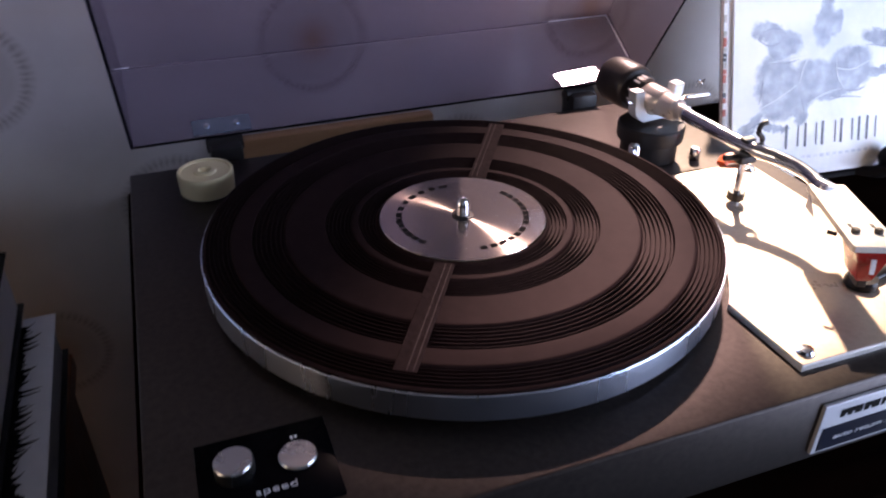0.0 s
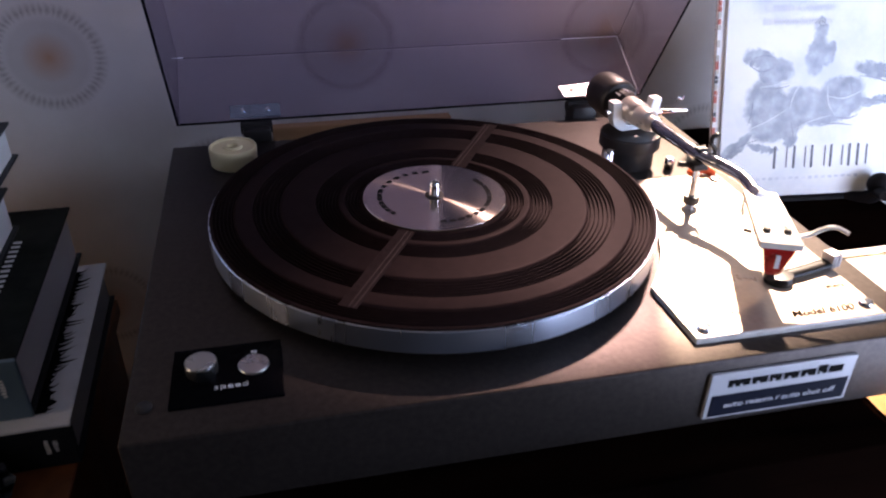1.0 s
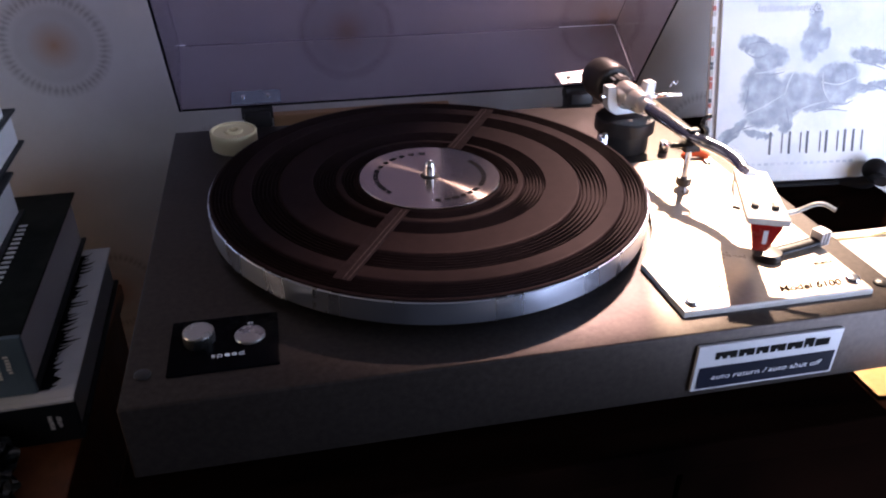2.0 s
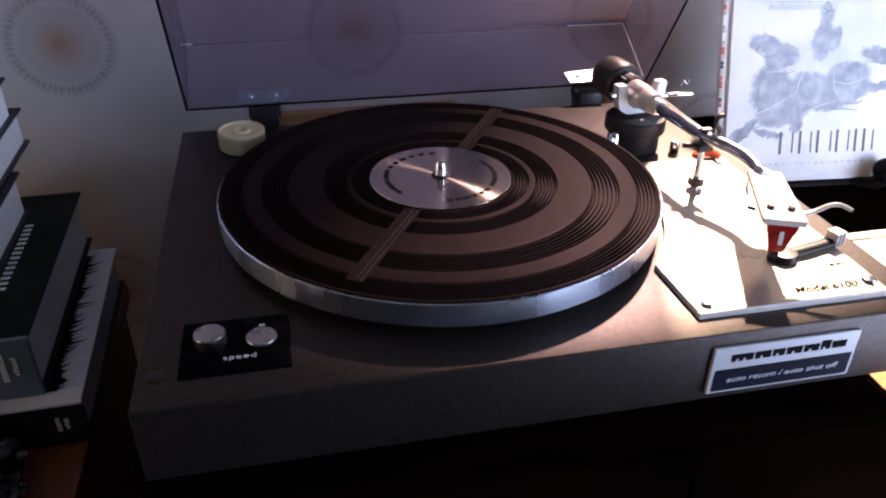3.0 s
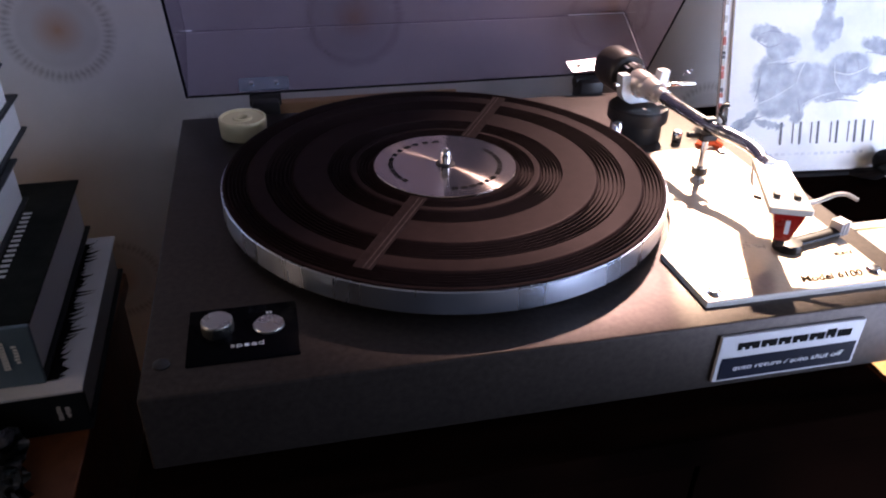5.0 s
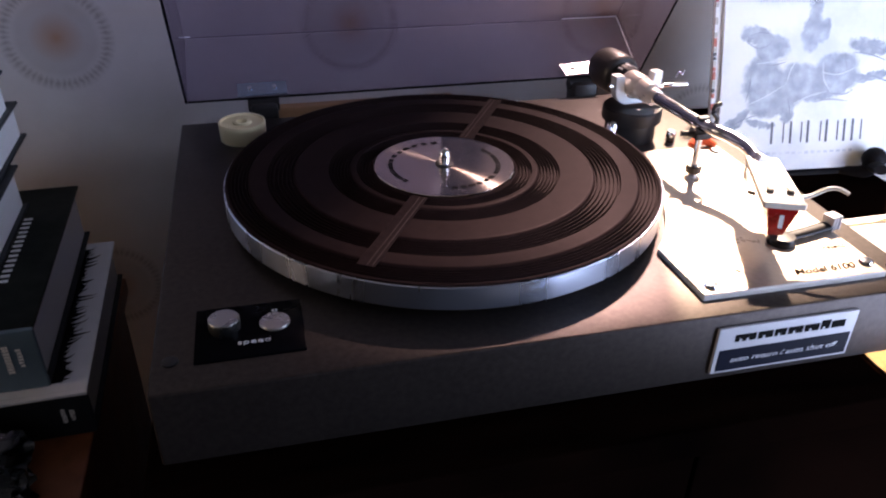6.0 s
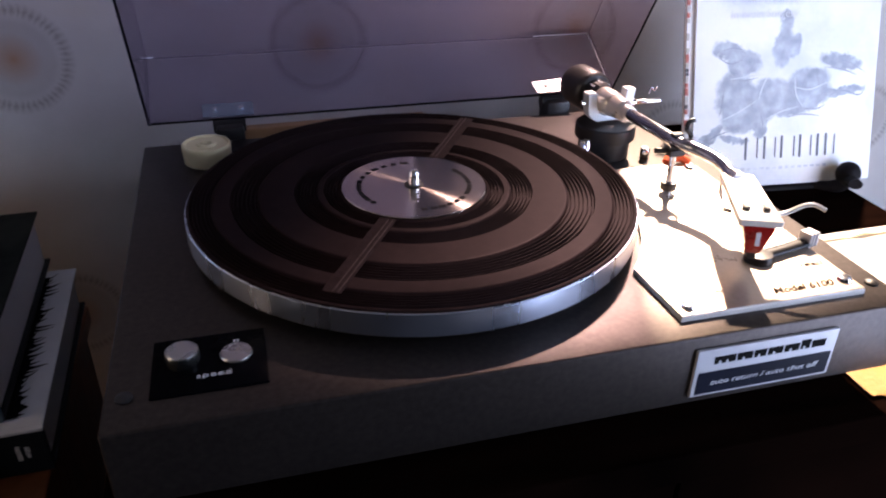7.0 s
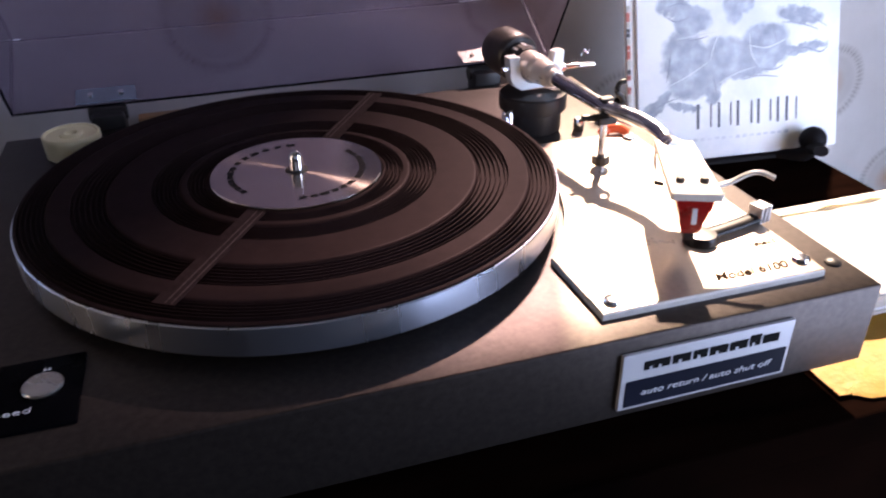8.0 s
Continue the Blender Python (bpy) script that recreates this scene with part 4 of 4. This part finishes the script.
bars("small_print", 16, 0.105, 0.0030, sleeve_m @ pose(0.038, -0.0004, 0.0165, 90), pale_patch, card, 0.35, 0.0001, 0.5, 12)

back = thing("picture_frame", (0.33, 0.13, SBOT), "cream card with a red and black dashed edge behind the sleeve", "frame")
part("board", move(cuboid(-0.0580, 0.1220, 0.0030, 0.0075, 0.0, 0.1830, 0.0005, 1), sleeve_m), page_edge, back)
# unseen dark sheet, added so the sunlit back throws no warm light
part("bounce_blocker", move(cuboid(-0.0570, 0.1210, 0.0080, 0.0095, 0.001, 0.1815), sleeve_m), matte_black, back, "unseen dark sheet added to stop warm bounce")
rng = random.Random(5)
z = 0.002
while z < 0.176:
    h = rng.uniform(0.003, 0.008)
    part("dash", move(cuboid(-0.0582, -0.0552, 0.0022, 0.0030, z, z + h), sleeve_m), rng.choice((dash_red, paper_white, dash_red, paper_white, dash_red, page_edge, weight_paint)), back)
    z += h + 0.0006

stand = thing("display_stand", (0.40, 0.10, TABLE), "black plastic display stand holding a sleeve", "stand")
part("rail", move(tube([Vector((-0.060, 0.004, -0.0050)), Vector((0.02, 0.004, -0.0050)), Vector((0.095, 0.004, -0.0050))], 0.0045, 16), sleeve_m), matte_black, stand, "", True)
for off in (0.0, -0.150):
    hook = spline([sleeve_m @ Vector((x + off, y, z)) for x, y, z in ((0.080, 0.004, -0.0050), (0.092, -0.006, -0.0050), (0.099, -0.012, -0.0010), (0.102, -0.014, 0.0060))], 7)
    arm_of = part("hook", tube(hook, lambda s: 0.0060 + 0.0015 * s, 20), matte_black, stand, "rounded black front hook", True)
    ball = bmesh.new()
    bmesh.ops.create_uvsphere(ball, u_segments=28, v_segments=18, radius=0.0112)
    part("ball", move(ball, sleeve_m @ Matrix.Translation((0.102 + off, -0.014, 0.0085))), matte_black, arm_of, "", True)
    toe = spline([sleeve_m @ Vector((x + off, y, z)) for x, y, z in ((0.102, -0.013, 0.005), (0.099, -0.022, 0.0020), (0.092, -0.038, 0.0015))], 6)
    part("toe", tube(toe, lambda s: 0.0092 - 0.0030 * s, 18, 0.75), matte_black, arm_of, "", True)
for x in (0.070, -0.040):
    a, b = sleeve_m @ Vector((x, 0.004, -0.006)), sleeve_m @ Vector((x, 0.012, 0))
    b.z = TABLE + 0.003
    part("leg", bar(b, a, 0.0050), matte_black, stand, "", True)
part("back_leg", bar(sleeve_m @ Vector((0.02, 0.005, 0.09)), Vector((*(sleeve_m @ Vector((0.02, 0.075, 0))).xy, TABLE + 0.003)), 0.004), matte_black, stand, "", True)

envelope = thing("envelope", (0.34, -0.11, TABLE), "creased yellow paper envelope in the sun", "envelope")
bm = bmesh.new()
rng = random.Random(11)
N, M = 26, 22
grid = [[None] * (M + 1) for _ in range(N + 1)]
for i in range(N + 1):
    for j in range(M + 1):
        x, y = 0.247 + 0.193 * i / N, -0.184 + 0.15 * j / M
        if j == 0:
            y += 0.012 * (1 - min(1, i / 2)) + rng.uniform(-0.001, 0.001)
        z = 0.0012 + 0.0016 * abs(noise.noise(Vector((x * 40, y * 40, 3)))) + (0.0015 * abs(math.sin(x * 90 + y * 40)) if j else 0)
        grid[i][j] = bm.verts.new((x, y, TABLE + z))
for i in range(N):
    for j in range(M):
        bm.faces.new((grid[i][j], grid[i + 1][j], grid[i + 1][j + 1], grid[i][j + 1]))
bmesh.ops.solidify(bm, geom=bm.faces[:], thickness=0.0006)
part("sheet", bm, yellow_paper, envelope, "", True)
# its folded flap along the near side
flap = bmesh.new()
rows = [[flap.verts.new((0.300 + 0.130 * i / 16 + 0.018 * j / 4, -0.168 + 0.030 * j / 4, TABLE + 0.0046 - 0.0004 * j / 4 + 0.0005 * math.sin(i * 1.3))) for j in range(5)] for i in range(17)]
for a, b in zip(rows, rows[1:]):
    for j in range(4):
        flap.faces.new((a[j], b[j], b[j + 1], a[j + 1]))
bmesh.ops.solidify(flap, geom=flap.faces[:], thickness=0.0005)
part("flap", flap, yellow_paper, envelope, "", True)

rng = random.Random(3)
z = TABLE + 0.0048
for k in range(7):
    t = (0.0026, 0.0014, 0.0034, 0.0018, 0.0030, 0.0014, 0.0016)[k]
    ob = thing("paper_stack", (0.36, -0.07, z), "white papers stacked beside the record player", "paper", "papers in the stack")
    bm = move(cuboid(-0.093, 0.093, -0.054, 0.054, 0, t, 0.0002, 1), pose(0.358 + rng.uniform(-0.002, 0.002), -0.0740 + rng.uniform(-0.002, 0.002), z, 0, 0, rng.uniform(-1.5, 1.5)))
    part("sheet", bm, paper_white if k != 1 else book_grey, ob)
    if k == 6:
        part("mark", move(cuboid(-0.006, 0.006, -0.0012, 0.0012, 0.0, 0.0003), pose(0.402, -0.085, z + t, 0, 0, 8)), warm_brown, ob, "small brown printed mark")
    z += t + 0.0001
note = thing("scrap_paper", (0.365, -0.010, TABLE), "crumpled cream paper behind the white papers", "paper")
bm = bmesh.new()
g = [[bm.verts.new((0.300 + 0.012 * i, -0.030 + 0.007 * j, TABLE + 0.0225 + 0.004 * noise.noise(Vector((i * 0.7, j * 0.9, 2))) - 0.0055 * j)) for j in range(5)] for i in range(11)]
for i in range(10):
    for j in range(4):
        bm.faces.new((g[i][j], g[i + 1][j], g[i + 1][j + 1], g[i][j + 1]))
bmesh.ops.solidify(bm, geom=bm.faces[:], thickness=0.0004)
part("sheet", bm, cream_plastic, note)

# crumpled black bag lying in front of the books
bag = thing("plastic_bag", (-0.365, -0.085, -0.157), "crumpled glossy black plastic bag on the bookcase", "bag")
bm = bmesh.new()
bmesh.ops.create_icosphere(bm, subdivisions=5, radius=1.0)
for v in bm.verts:
    n = v.co.normalized()
    f = 1 + 0.22 * noise.noise(n * 2.6) + 0.16 * noise.noise(n * 6.0) + 0.08 * (1 - abs(noise.noise(n * 11.0)) * 3)
    v.co = Vector((-0.352 + 0.060 * n.x * f, -0.080 + 0.056 * n.y * f, max(-0.1565, -0.136 + 0.030 * n.z * f)))
part("body", bm, bag_film, bag, "", True)
